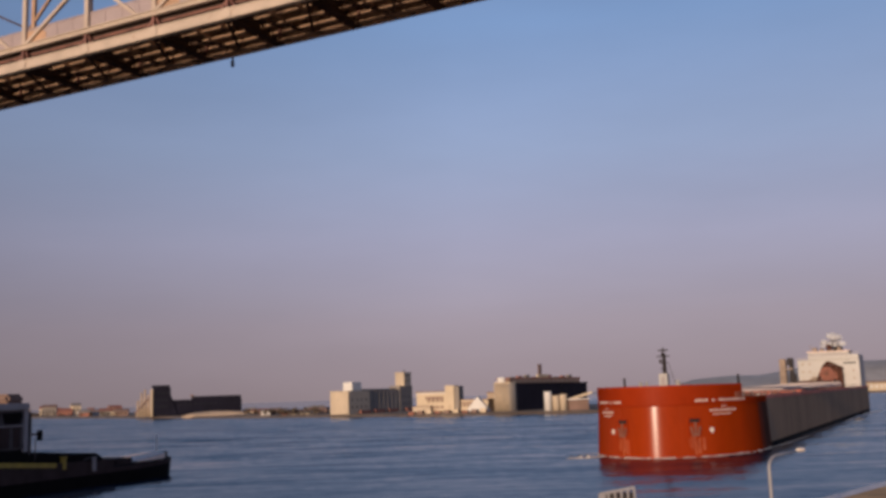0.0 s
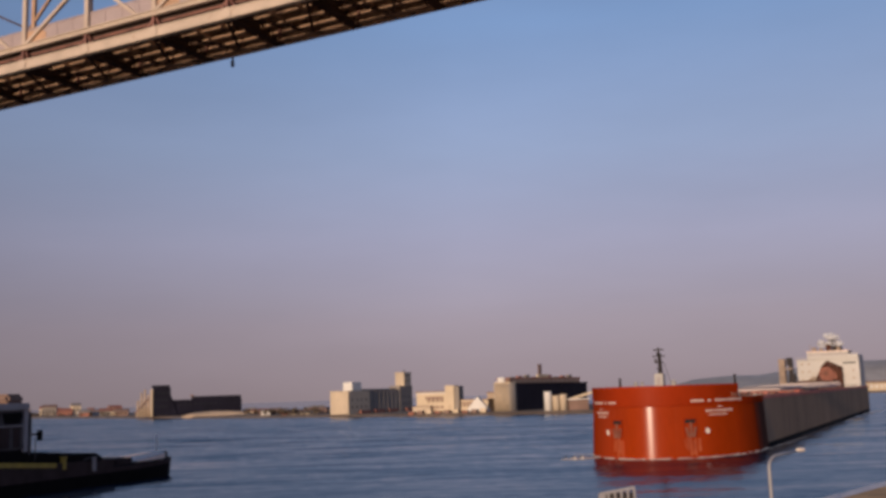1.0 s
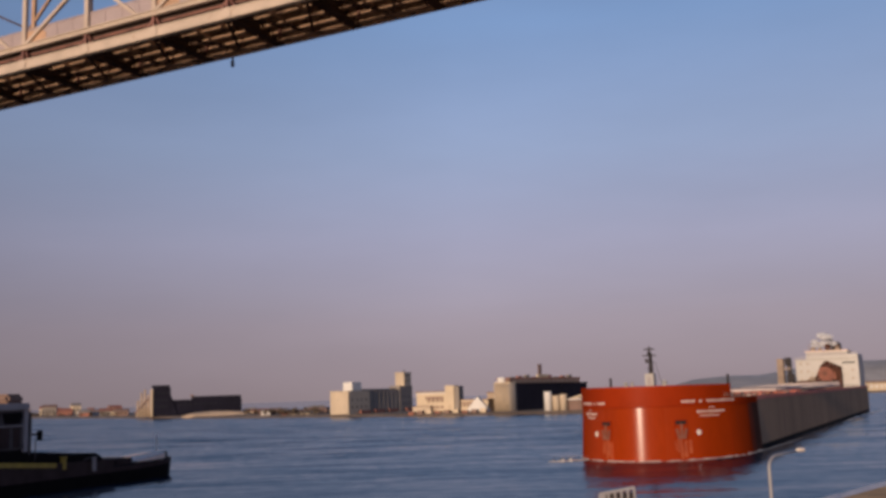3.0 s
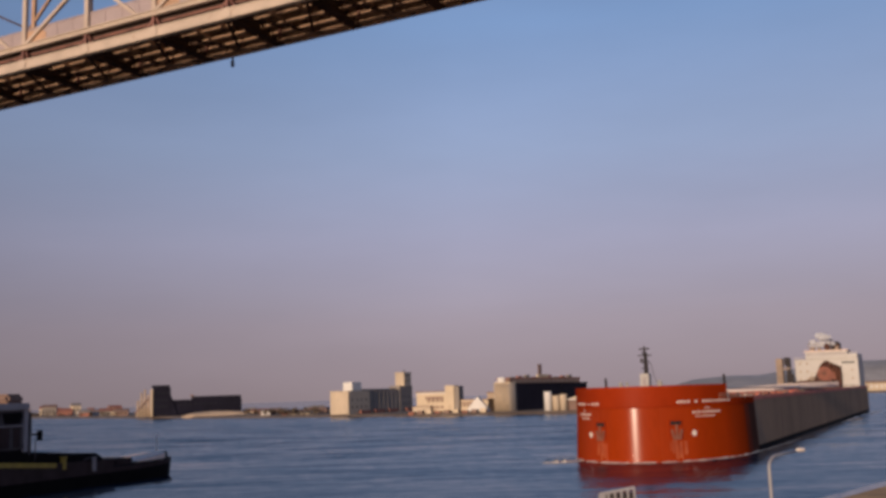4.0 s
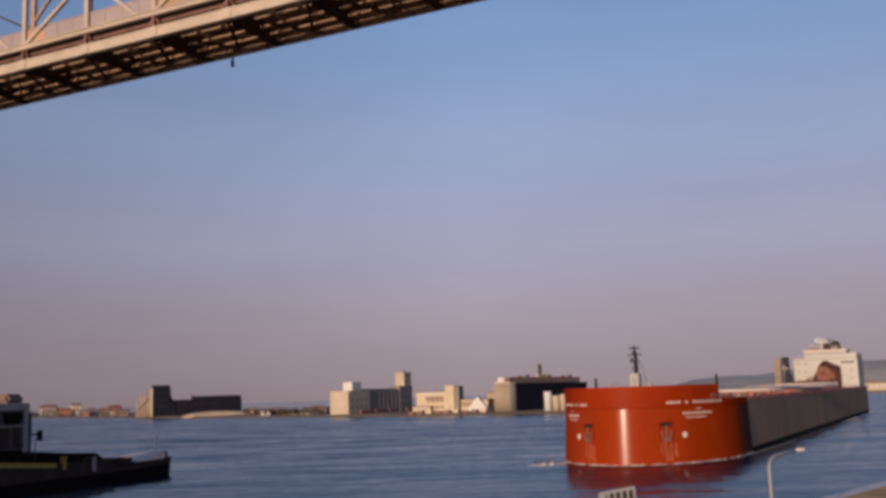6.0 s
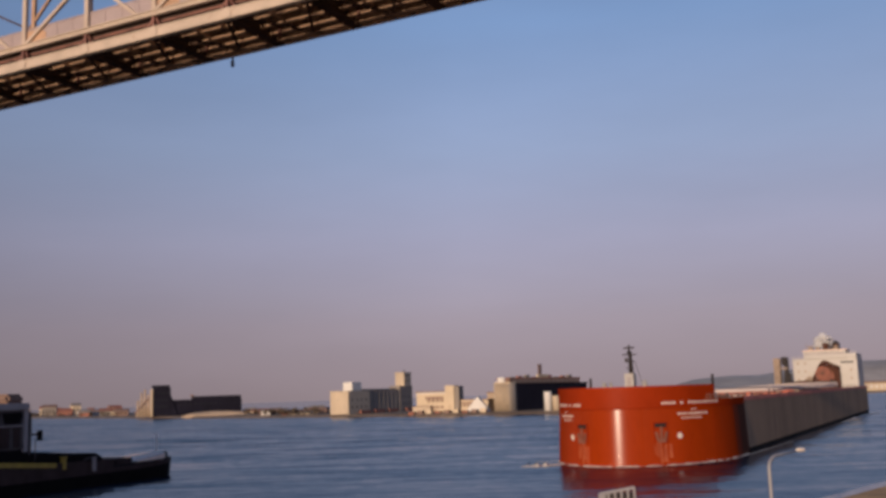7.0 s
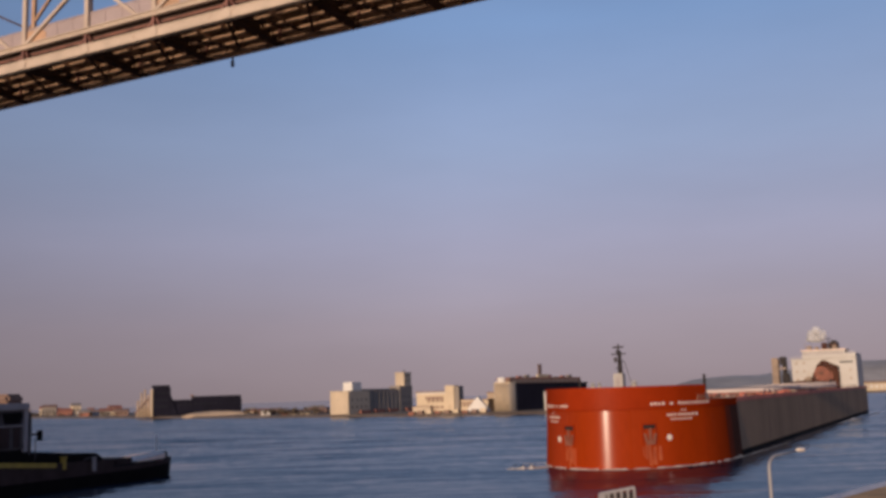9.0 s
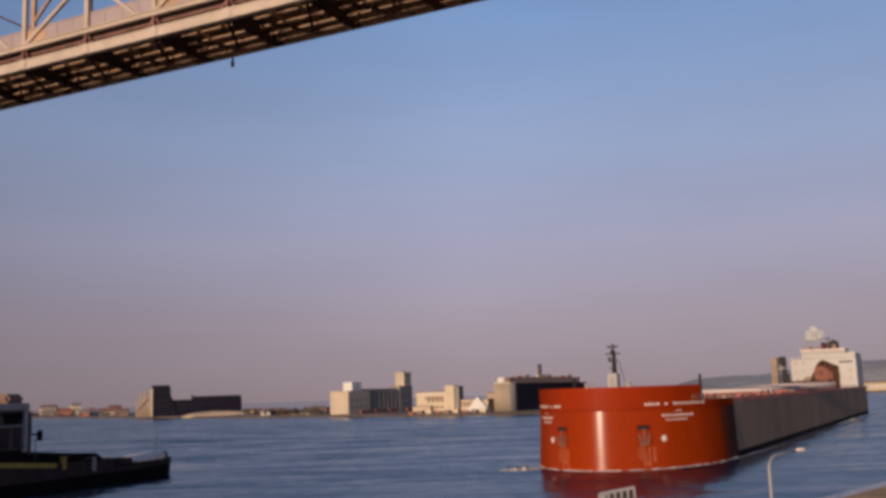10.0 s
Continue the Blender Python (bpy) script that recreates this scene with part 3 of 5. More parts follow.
def freighter():
    ship = thing("lake_freighter", pose(0, 0, 0), "long lake freighter, orange-red bow, grey side, white aft house", "ship")
    # bow: side plates, then the raised bulwark that leans out
    pts = bow_points(SEAM, 56)
    low = bow_points(SEAM, 56, 0.48)
    bm, _ = sheet([(bow_points(SEAM, 56, 0.63), -3), (low, 0.0), (pts, KNUCKLE)])
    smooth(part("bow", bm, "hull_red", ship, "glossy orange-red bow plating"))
    # shade on the shoulders, painted as brown bands where red meets the grey side
    for s in (-1, 1):
        for y0, y1, mat in ((24.6, 28.2, "shade_red"), (28.2, SEAM + 0.02, "shade_brown")):
            skin = [([(s * (HALF + flare(z) + 0.03), y0), (s * (HALF + flare(z) + 0.03), y1), (s * (HALF - 0.2), y1)], z) for z in (-1.0, 0.0, 4.8, KNUCKLE - 0.15)]
            part("seam_shade", sheet(skin)[0], mat, ship, "dark painted shade band between the red bow and grey side")
    bm, _ = sheet([(pts, KNUCKLE), (bow_points(SEAM, 56, 0.06), KNUCKLE + 0.25), (bow_points(SEAM, 56, 0.06), DECK + 0.35), (bow_points(SEAM, 56, -0.3), DECK + 0.35), (bow_points(SEAM, 56, -0.3), DECK - 0.2)])
    part("sheer_strake", bm, "bulwark_red", ship)
    p0, p1 = bow_points(BULWARK_END, 56, 0.07), bow_points(BULWARK_END, 56, 0.12)
    bm, rings = sheet([(p0, KNUCKLE + 0.2), (p1, BULWARK), (bow_points(BULWARK_END, 56, -0.10), BULWARK), (bow_points(BULWARK_END, 56, -0.35), DECK)])
    for k in (0, -1):
        bm.faces.new([r[k] for r in rings])
    part("bulwark", bm, "bulwark_red", ship, "raised red bow bulwark")
    part("rub_rail", sheet([(bow_points(SEAM, 56, 0.0), KNUCKLE - 0.12), (bow_points(SEAM, 56, 0.14), KNUCKLE - 0.08), (bow_points(SEAM, 56, 0.14), KNUCKLE + 0.04), (bow_points(SEAM, 56, 0.0), KNUCKLE + 0.08)])[0], "bulwark_red", ship)
    # long middle body and stern
    side = [(HALF, SEAM), (HALF, SHIP_LEN - 12), (HALF - 1.5, SHIP_LEN - 4), (HALF - 4, SHIP_LEN)]
    outline = side + [(-x, y) for x, y in reversed(side)]
    part("midbody", prism(outline, -3, DECK - 0.25), "hull_grey", ship, "weathered grey hull side")
    part("deck", prism([(x * 0.995, y) for x, y in bow_points(SEAM, 30, -0.4)], DECK - 0.6, DECK - 0.1), "deck_red", ship, "red oxide deck")
    part("deck", prism([(x * 0.99, y) for x, y in outline], DECK - 0.25, DECK), "deck_red", ship, "red oxide deck")
    for s in (-1, 1):
        part("gunwale", box(s * HALF - 0.3, s * HALF + 0.08, SEAM, SHIP_LEN - 10, DECK - 0.5, DECK + 0.35), "deck_red", ship, "red gunwale bar")
    # markings: name and home port as bars
    rnd, mid = random.Random(15), 1.4
    for s in (1, -1):
        for x0, x1, n in ((6.9, 8.9, 4), (9.4, 9.9, 1), (10.4, 13.7, 9)):
            for i in range(n):
                w = (x1 - x0) / n
                part("name_bar", hull_bar(mid + s * (x0 + i * w), mid + s * (x0 + (i + 0.66) * w), 10.30, 10.74 - 0.08 * rnd.random(), 0.02, 1), "bar_white", ship, "white bar in place of a letter")
        for x0, x1, z, hh, n in ((10.7, 11.4, 9.22, 0.2, 2), (9.0, 12.6, 8.40, 0.42, 9), (9.4, 11.9, 7.75, 0.26, 8)):
            for i in range(n):
                w = (x1 - x0) / n
                part("home_port_bar", hull_bar(mid + s * (x0 + i * w), mid + s * (x0 + (i + 0.66) * w), z, z + hh * 0.88, 0.02, 1), "bar_white", ship, "white bar in place of a letter")
        x = mid + s * 9.0
        n, t = hull_normal(x)
        c = Vector((x, bow_y(x), 4.9)) + n * flare(4.9)
        part("thruster_mark", tube([c - n * 0.1, c + n * 0.04], 0.52, 20), "bar_white", ship, "round white thruster mark")
        anchor_set(ship, mid + s * 6.5)
        # plate seams
        for x in (3.6, 11.6, 14.4):
            part("plate_seam", hull_bar(s * x, s * (x + 0.06), 0.0, KNUCKLE - 0.3, 0.02, 1), "bulwark_red", ship)
    # foredeck
    bm = box(-0.85, 0.85, 10.6, 12.5, DECK - 0.1, 15.9, 0.1)
    house = part("mast_house", bm, "ship_white", ship, "white mast house")
    house.location = (0.0, 2.4, 0)
    part("house_door", box(-0.35, 0.35, 10.55, 10.65, 13.6, 15.3), "boat_pale", house)
    mast = part("foremast", tube([(0, 11.7, 15.8), (0, 11.8, 21.2)], 0.28, 12, r1=0.14), "ship_dark", ship, "dark steel foremast")
    mast.location = (0.0, 2.4, 0)
    part("crosstree", box(-1.3, 1.3, 11.55, 11.95, 19.3, 19.5), "ship_dark", mast)
    part("mast_platform", box(-0.7, 0.7, 11.1, 12.3, 18.0, 18.2), "ship_dark", mast)
    part("mast_platform", box(-0.55, 0.55, 11.2, 12.2, 16.8, 16.95), "ship_dark", mast)
    part("radar_scanner", box(-1.0, 1.0, 11.5, 11.9, 20.5, 20.8, 0.06), "ship_dark", mast)
    part("mast_lamp", tube([(0, 11.4, 19.5), (0, 11.4, 20.1)], 0.32, 10), "ship_dark", mast)
    part("mast_lamp", tube([(-0.5, 11.3, 18.2), (-0.5, 11.3, 18.8)], 0.26, 10), "boat_grey", mast)
    part("mast_ladder", beam((0.45, 11.7, 15.9), (0.3, 11.75, 20.0), 0.1, 0.35), "ship_dark", mast)
    part("stay", tube([(1.9, 12.5, 14.0), (0.9, 12.0, 18.2)], 0.05, 6), "ship_dark", mast)
    for x, y, w, z in ((-4.2, 11.5, 0.8, 14.2), (3.2, 12.2, 1.0, 14.3), (-2.6, 10.4, 0.5, 14.3), (6.3, 14, 0.6, 13.4)):
        part("vent_cowl", tube([(x, y, DECK), (x, y, z - 0.4), (x, y - 0.35, z)], w * 0.5, 10), "ship_white", ship)
    part("deck_post", tube([(12.2, 26.5, DECK), (12.2, 26.5, 15.4)], 0.30, 10, r1=0.24), "ship_dark", ship, "dark fairlead post")
    part("deck_post", tube([(-12.2, 26.5, DECK), (-12.2, 26.5, 15.4)], 0.30, 10, r1=0.24), "ship_dark", ship)
    for x, y, w in ((11.5, 17.0, 1.3), (12.6, 22.0, 1.1), (9.0, 23.5, 1.6), (-11.5, 20.0, 1.4)):
        part("winch", tube([(x - w, y, DECK + 0.7), (x + w, y, DECK + 0.7)], 0.7, 12, box(x - w * 1.1, x + w * 1.1, y - 0.6, y + 0.6, DECK - 0.1, DECK + 0.5)), "ship_white", ship, "pale mooring winch")
    rail(ship, [(14.4, 11.5), (15.5, 18), (15.7, SEAM + 4)], DECK + 0.3, 0.9, 1.5, "crane_tan")
    # gear along the port edge of the deck
    rnd = random.Random(8)
    for i in range(26):
        y = SEAM + 2 + i * 4.4 + rnd.random() * 2
        x, w = 12.2 + rnd.random() * 2.2, 0.5 + rnd.random() * 0.9
        part("deck_locker", box(x - w, x + w, y, y + 1 + rnd.random() * 2.2, DECK, DECK + 0.35 + rnd.random() * 0.6, 0.08), rnd.choice(("crane_tan", "deck_red", "deck_red", "rust", "hoist_red")), ship, "small painted deck fitting")
    for x, y, w, d, h in ((14.6, 31.0, 0.5, 1.6, 0.8), (14.9, 35.5, 0.45, 2.4, 0.6), (14.4, 40.0, 0.6, 1.2, 1.0), (13.2, 30.0, 0.7, 1.0, 1.2), (15.0, 44.0, 0.4, 2.6, 0.5), (12.6, 37.0, 0.9, 0.9, 0.8)):
        part("mooring_bitts", tube([(x - w, y, DECK), (x - w, y, DECK + h)], 0.28, 10, tube([(x + w, y + d * 0.3, DECK), (x + w, y + d * 0.3, DECK + h)], 0.28, 10, box(x - w * 1.5, x + w * 1.5, y - 0.4, y + d, DECK, DECK + 0.3))), "boom_white" if x > 14.5 else "hoist_red", ship, "pair of mooring bitts on the deck")
    # hatches down the deck, on close centres, with taller pale coamings from the third on
    for i in range(28):
        y = 46 + i * 7.3
        pale = y > 96
        top = DECK + (1.0 + (y - 75) / 150 * 1.1 if pale else 0.6)
        h = part("hatch", box(-9.8, 9.8, y, y + 3.0, top, top + 0.18, 0.06), "deck_red" if not pale else "boom_white", ship, "low painted hatch cover")
        part("hatch_coaming", box(-10.0, 10.0, y - 0.1, y + 3.1, DECK, top), "boom_white" if pale else "deck_red", h, "pale steel coaming" if pale else "red steel coaming")
        part("coaming_foot", box(-10.4, 10.4, y - 0.25, y - 0.1, DECK, DECK + 0.45), "hoist_red", h, "rust-red foot plate")
    # covered unloading boom lying along the deck, rising towards its hinge
    bm = bmesh.new()
    ends = []
    for y, z, k in ((160, DECK + 1.0, 0.15), (175, DECK + 1.1, 0.6), (257, DECK + 1.4, 0.7)):
        ends.append([bm.verts.new((x * (0.4 + 0.6 * k), y, z + h * k)) for x, h in ((-2.4, 0), (2.4, 0), (2.4, 0.15), (0.9, 1.05), (-0.9, 1.05), (-2.4, 0.15))])
    for e, g in zip(ends, ends[1:]):
        for i in range(6):
            j = (i + 1) % 6
            bm.faces.new((e[i], e[j], g[j], g[i]))
    bm.faces.new(ends[0])
    bm.faces.new(ends[-1])
    boom = part("unloading_boom", bm, "boom_white", ship, "long white covered unloading boom lying along the deck")
    for i in range(8):
        y = 168 + i * 11
        part("boom_trestle", box(-1.4, 1.4, y, y + 0.4, DECK + 0.1, DECK + 1.1 + i * 0.03), "rust", boom)
    rail(ship, [(15.6, SEAM + 4), (15.6, 262)], DECK + 0.3, 0.9, 4.0, "rust")
    # hatch crane
    crane = part("hatch_crane", box(-14.9, -12.4, 256, 260, DECK, 23.2, 0.1), "crane_tan", ship, "tan travelling hatch crane")
    part("crane_leg", box(-11.0, -9.4, 256.6, 259.4, DECK, 23.2, 0.1), "ship_dark", crane)
    part("crane_beam", box(-14.9, -9.6, 256.4, 259.6, 18.6, 19.4, 0.1), "crane_grey", crane)
    part("crane_cab", box(-11.6, -9.4, 255.6, 258, 20.4, 23.6, 0.1), "ship_dark", crane)
    part("crane_machinery", box(-11.4, -8.2, 255.8, 259.0, DECK, 17.0, 0.4, top=0.85), "ship_dark", crane, "dark crane machinery")
    for z in (12.5, 14.5, 16.5, 20.5):
        part("crane_rung", box(-15.0, -12.3, 255.85, 255.98, z, z + 0.25), "crane_grey", crane)
    # aft house
    y0 = 266
    house = part("aft_house", box(-8.8, HALF - 0.2, y0, y0 + 24, DECK, 22.4, 0.15), "ship_white", ship, "white block of cabins")
    part("house_step", box(11.8, HALF - 0.25, y0 - 0.4, y0 + 22, 22.4, 24.3, 0.12), "ship_white", house)
    part("roof_edge", box(-9.1, 11.7, y0 - 0.5, y0 + 24.4, 22.4, 22.7), "ship_white", house)
    part("bridge_wing", box(-4.2, 12.0, y0 - 1.0, y0 + 14, 22.7, 25.7, 0.15), "ship_white", house, "white wheelhouse")
    part("wheelhouse_roof", box(-4.6, 12.5, y0 - 1.6, y0 + 14.6, 25.7, 26.05), "tan_deck", house)
    for i in range(10):
        x = -3.6 + i * 1.55
        part("wheelhouse_window", box(x, x + 1.15, y0 - 1.05, y0 - 0.9, 24.1, 25.0), "boat_pale", house)
    for z in (14.0, 17.2, 20.4):
        for x in (-6.8, -4.0, 13.4):
            part("window", box(x - 0.35, x + 0.35, y0 - 0.05, y0 + 0.05, z, z + 0.8), "crane_tan", house)
    part("window_band", box(9.6, 14.6, y0 - 0.07, y0 + 0.05, 20.4, 21.2), "glass", house, "dark window strip")
    part("deck_ledge", box(-9.0, HALF - 0.1, y0 - 0.35, y0, 16.4, 16.6), "ship_white", house)
    rail(ship, [(-8.8, y0 - 0.3), (-4.4, y0 - 0.3)], 22.7, 0.9, 1.6)
    rail(ship, [(11.9, y0 - 0.3), (15.6, y0 - 0.3)], 24.3, 0.8, 1.6)
    # rusty boom hoist in front of the house
    hoist = part("boom_hoist", tube([(3.4, y0 - 7.0, 16.4), (3.4, y0 - 3.4, 16.4)], 2.9, 22), "hoist_red", ship, "rust-red boom hoist with a dark frame")
    part("hoist_hub", tube([(3.4, y0 - 7.5, 16.4), (3.4, y0 - 6.9, 16.4)], 0.9, 14), "rust", hoist)
    part("hoist_cheek", box(3.2, 7.6, y0 - 6.6, y0 - 3.5, 13.4, 17.6, 0.7, top=0.8), "hoist_red", hoist)
    part("hoist_counterweight", box(6.8, 9.8, y0 - 6.2, y0 - 3.6, 14.6, 19.4, 0.8, top=0.75), "anchor", hoist)
    for p, q, w in (((-0.6, 14.0), (2.0, 19.4), 0.9), ((2.0, 19.4), (4.0, 21.3), 1.1), ((4.0, 21.3), (6.8, 19.8), 1.2), ((6.8, 19.9), (9.6, 18.6), 1.0), ((3.9, 21.0), (5.2, 15.0), 0.6)):
        part("hoist_strut", beam((p[0], y0 - 5.0, p[1]), (q[0], y0 - 5.0, q[1]), 1.6, w), "anchor", hoist)
    part("hoist_back", box(0.8, 8.4, y0 - 3.3, y0 - 2.4, 13.4, 19.8, 0.8, top=0.7), "anchor", hoist, "dark hoist frame")
    part("hoist_leg", box(8.0, 9.6, y0 - 6, y0 - 4, DECK, 16.0, 0.3), "anchor", hoist)
    part("hoist_leg", box(5.8, 6.8, y0 - 6.6, y0 - 4, DECK, 14.2, 0.1), "ship_dark", hoist)
    part("hoist_arm", beam((-9.2, y0 - 4.5, 13.1), (8.0, y0 - 4.5, 14.3), 1.2, 0.9), "anchor", hoist)
    part("hoist_panel", box(-2.6, -0.6, y0 - 7.3, y0 - 5.9, 13.6, 15.4, 0.2), "crane_tan", hoist)
    # roof gear
    part("funnel", box(4.8, 8.4, y0 + 10, y0 + 18, 24.0, 30.0, 0.7, top=0.85), "ship_dark", house, "dark funnel")
    part("funnel_collar", box(5.1, 8.1, y0 + 10.4, y0 + 17.6, 27.6, 28.6, 0.3), "rust", house)
    part("roof_locker", box(-2.4, -0.6, y0, y0 + 3, 26.05, 27.8, 0.2), "crane_grey", house)
    part("roof_locker", box(0.6, 2.0, y0, y0 + 3, 26.05, 27.3, 0.2), "crane_tan", house)
    part("roof_locker", box(7.4, 9.0, y0, y0 + 3, 26.05, 27.6, 0.3), "crane_tan", house)
    part("roof_locker", box(3.2, 5.4, y0 + 0.5, y0 + 3, 26.05, 28.8, 0.3), "anchor", house)
    m = part("aft_mast", tube([(5.6, y0 + 4, 26.05), (5.6, y0 + 4, 31.0)], 0.22, 8, r1=0.14), "ship_dark", house)
    part("radar_scanner", box(4.4, 6.8, y0 + 3.8, y0 + 4.2, 30.2, 30.5), "ship_dark", m)
    part("antenna", tube([(-3.2, y0 + 2, 26.05), (-3.2, y0 + 2, 29.2)], 0.12, 6), "crane_grey", house)
    # dark strip along the waterline of the side
    part("waterline_strip", box(HALF - 0.05, HALF + 0.03, SEAM, SHIP_LEN - 12, -0.5, 0.9), "black_hull", ship, "dark stripe along the waterline")
    return ship


ship = freighter()


def lump(bm, c, r, seed, squash=(1, 1, 1), sub=3):
    m = bmesh.ops.create_icosphere(bm, subdivisions=sub, radius=1.0)
    for v in m["verts"]:
        k = 1 + 0.42 * noise.noise(v.co * 1.7 + Vector((seed, seed * 0.7, 0))) + 0.10 * noise.noise(v.co * 4.5 + Vector((0, seed, 3)))
        v.co = Vector(c) + Vector((v.co.x * squash[0], v.co.y * squash[1], v.co.z * squash[2])) * r * k


def steam_material():
    m = material("white_steam", (0.72, 0.69, 0.68), 1.0, 0, 0.05, 0.5, bump=0, spec=0.0)
    n, l = m.node_tree.nodes, m.node_tree.links
    t = n.new("ShaderNodeTexNoise")
    t.inputs["Scale"].default_value, t.inputs["Detail"].default_value = 0.5, 5
    r = n.new("ShaderNodeMapRange")
    r.inputs[1].default_value, r.inputs[2].default_value = 0.30, 0.65
    r.inputs[3].default_value, r.inputs[4].default_value = 0.20, 0.70
    l.new(t.outputs[0], r.inputs[0])
    l.new(r.outputs[0], n["Principled BSDF"].inputs["Alpha"])
    return m


M["steam"] = steam_material()


def steam_puff(seed, w, hgt):
    """A ragged cloud of small lumps, wider than tall."""
    bm = bmesh.new()
    rnd = random.Random(seed)
    for i in range(13):
        a, r = rnd.random() * math.tau, math.sqrt(rnd.random())
        x, z = math.cos(a) * r * w / 2, abs(math.sin(a)) * r * hgt - hgt * 0.35
        lump(bm, (x, (rnd.random() - 0.5) * w * 0.5, z), hgt * (0.26 + 0.20 * rnd.random()), seed * 7 + i, (1.25, 1, 0.85), 3)
    ob = smooth(part("steam_puff", bm, "steam"))
    return tagged(ob, "small white puff of steam over the ship's roof", "steam", "steam over the aft house")


puffs = [steam_puff(1, 9.0, 4.4), steam_puff(2, 5.0, 4.2)]


def bow_wave():
    """Foam where the bow meets the water, and the low ridges that run off it."""
    rnd = random.Random(4)
    bm = bmesh.new()
    pts = bow_points(33, 90, 0.49)
    inner = [bm.verts.new((x, y, (0.12 + 0.12 * rnd.random()) * (1.0 if noise.noise((i * 0.35, 4.0, 1.0)) > -0.12 else 0.2))) for i, (x, y) in enumerate(pts)]
    outer = []
    for i, (x, y) in enumerate(pts):
        w = (0.16 + 0.30 * rnd.random()) * (1.0 if noise.noise((i * 0.35, 4.0, 1.0)) > -0.12 else 0.12)
        a, b = pts[max(i - 1, 0)], pts[min(i + 1, len(pts) - 1)]
        t = Vector((b[0] - a[0], b[1] - a[1])).normalized()
        outer.append(bm.verts.new((x + t.y * w, y - t.x * w, 0.01)))
    for i in range(len(pts) - 1):
        bm.faces.new((inner[i], inner[i + 1], outer[i + 1], outer[i]))
    foam = tagged(part("bow_wave", bm, "foam"), "thin foam line round the freighter's bow", "foam")
    for s, length in ((-1, 34), (1, 46)):
        for j in range(3):
            bm = bmesh.new()
            n = 36
            ridge = []
            for i in range(n + 1):
                u = i / n
                x = s * (HALF * 0.75 + 2.0 + j * 2.2 + u * length * 0.62)
                y = 5 + j * 1.5 + u * length * 0.62 + 0.6 * noise.noise((u * 6, j, s))
                hgt = (0.55 - 0.12 * j) * (1 - u) ** 0.7 * (0.7 + 0.5 * noise.noise((u * 9, j * 3, 2)))
                wd = 0.7 + u * 1.2
                d = Vector((0.7 * s, -0.7))
                ridge.append([bm.verts.new((x + d.x * k * wd, y + d.y * k * wd, hz)) for k, hz in ((-1.5, -0.03), (-0.5, hgt * 0.6), (0, hgt), (0.5, hgt * 0.6), (1.5, -0.03))])
            for a, b in zip(ridge, ridge[1:]):
                for k in range(4):
                    bm.faces.new((a[k], a[k + 1], b[k + 1], b[k]))
            smooth(part("wave_ridge", bm, "water", foam, "low dark wave running off the bow"))
    # pale crest off the starboard bow; along the port quarter, foam stands in for sky mirrored in smooth wake
    for seed, line, wide in ((3, [(-10.4, 4.2), (-11.8, 2.2), (-13.9, 0.2), (-16.4, -0.6)], 0.82), (8, [(-15.0, 15.0), (-18.0, 12.0), (-22.0, 11.5)], 0.3),
                             (5, [(17.6, 175), (18.6, 215), (20.0, 262), (21.5, 292)], 0.9), (6, [(16.6, 20), (17.2, 34), (17.9, 52), (18.6, 75)], 0.16)):
        bm = bmesh.new()
        rows, n = [], 40
        for i in range(n + 1):
            u = i / n * (len(line) - 1)
            k = min(int(u), len(line) - 2)
            x = line[k][0] + (line[k + 1][0] - line[k][0]) * (u - k) + 0.3 * noise.noise((u * 3, seed, 0))
            y = line[k][1] + (line[k + 1][1] - line[k][1]) * (u - k)
            t = Vector((line[k + 1][0] - line[k][0], line[k + 1][1] - line[k][1])).normalized()
            w = wide * (0.25 + 1.1 * max(0.0, 0.5 + 0.9 * noise.noise((u * 4, seed, 7)))) * math.sin(math.pi * (0.06 + 0.88 * i / n))
            rows.append([bm.verts.new((x + t.y * o * w, y - t.x * o * w, z)) for o, z in ((-1, 0.01), (0, 0.05 + (0.6 if wide > 0.8 else 0.22) * w), (1, 0.01))])
        for a, b in zip(rows, rows[1:]):
            for k in range(2):
                bm.faces.new((a[k], a[k + 1], b[k + 1], b[k]))
        smooth(part("pale_crest", bm, "foam", foam, "pale broken crest of foam and sky-bright wake"))
    return foam


foam = bow_wave()

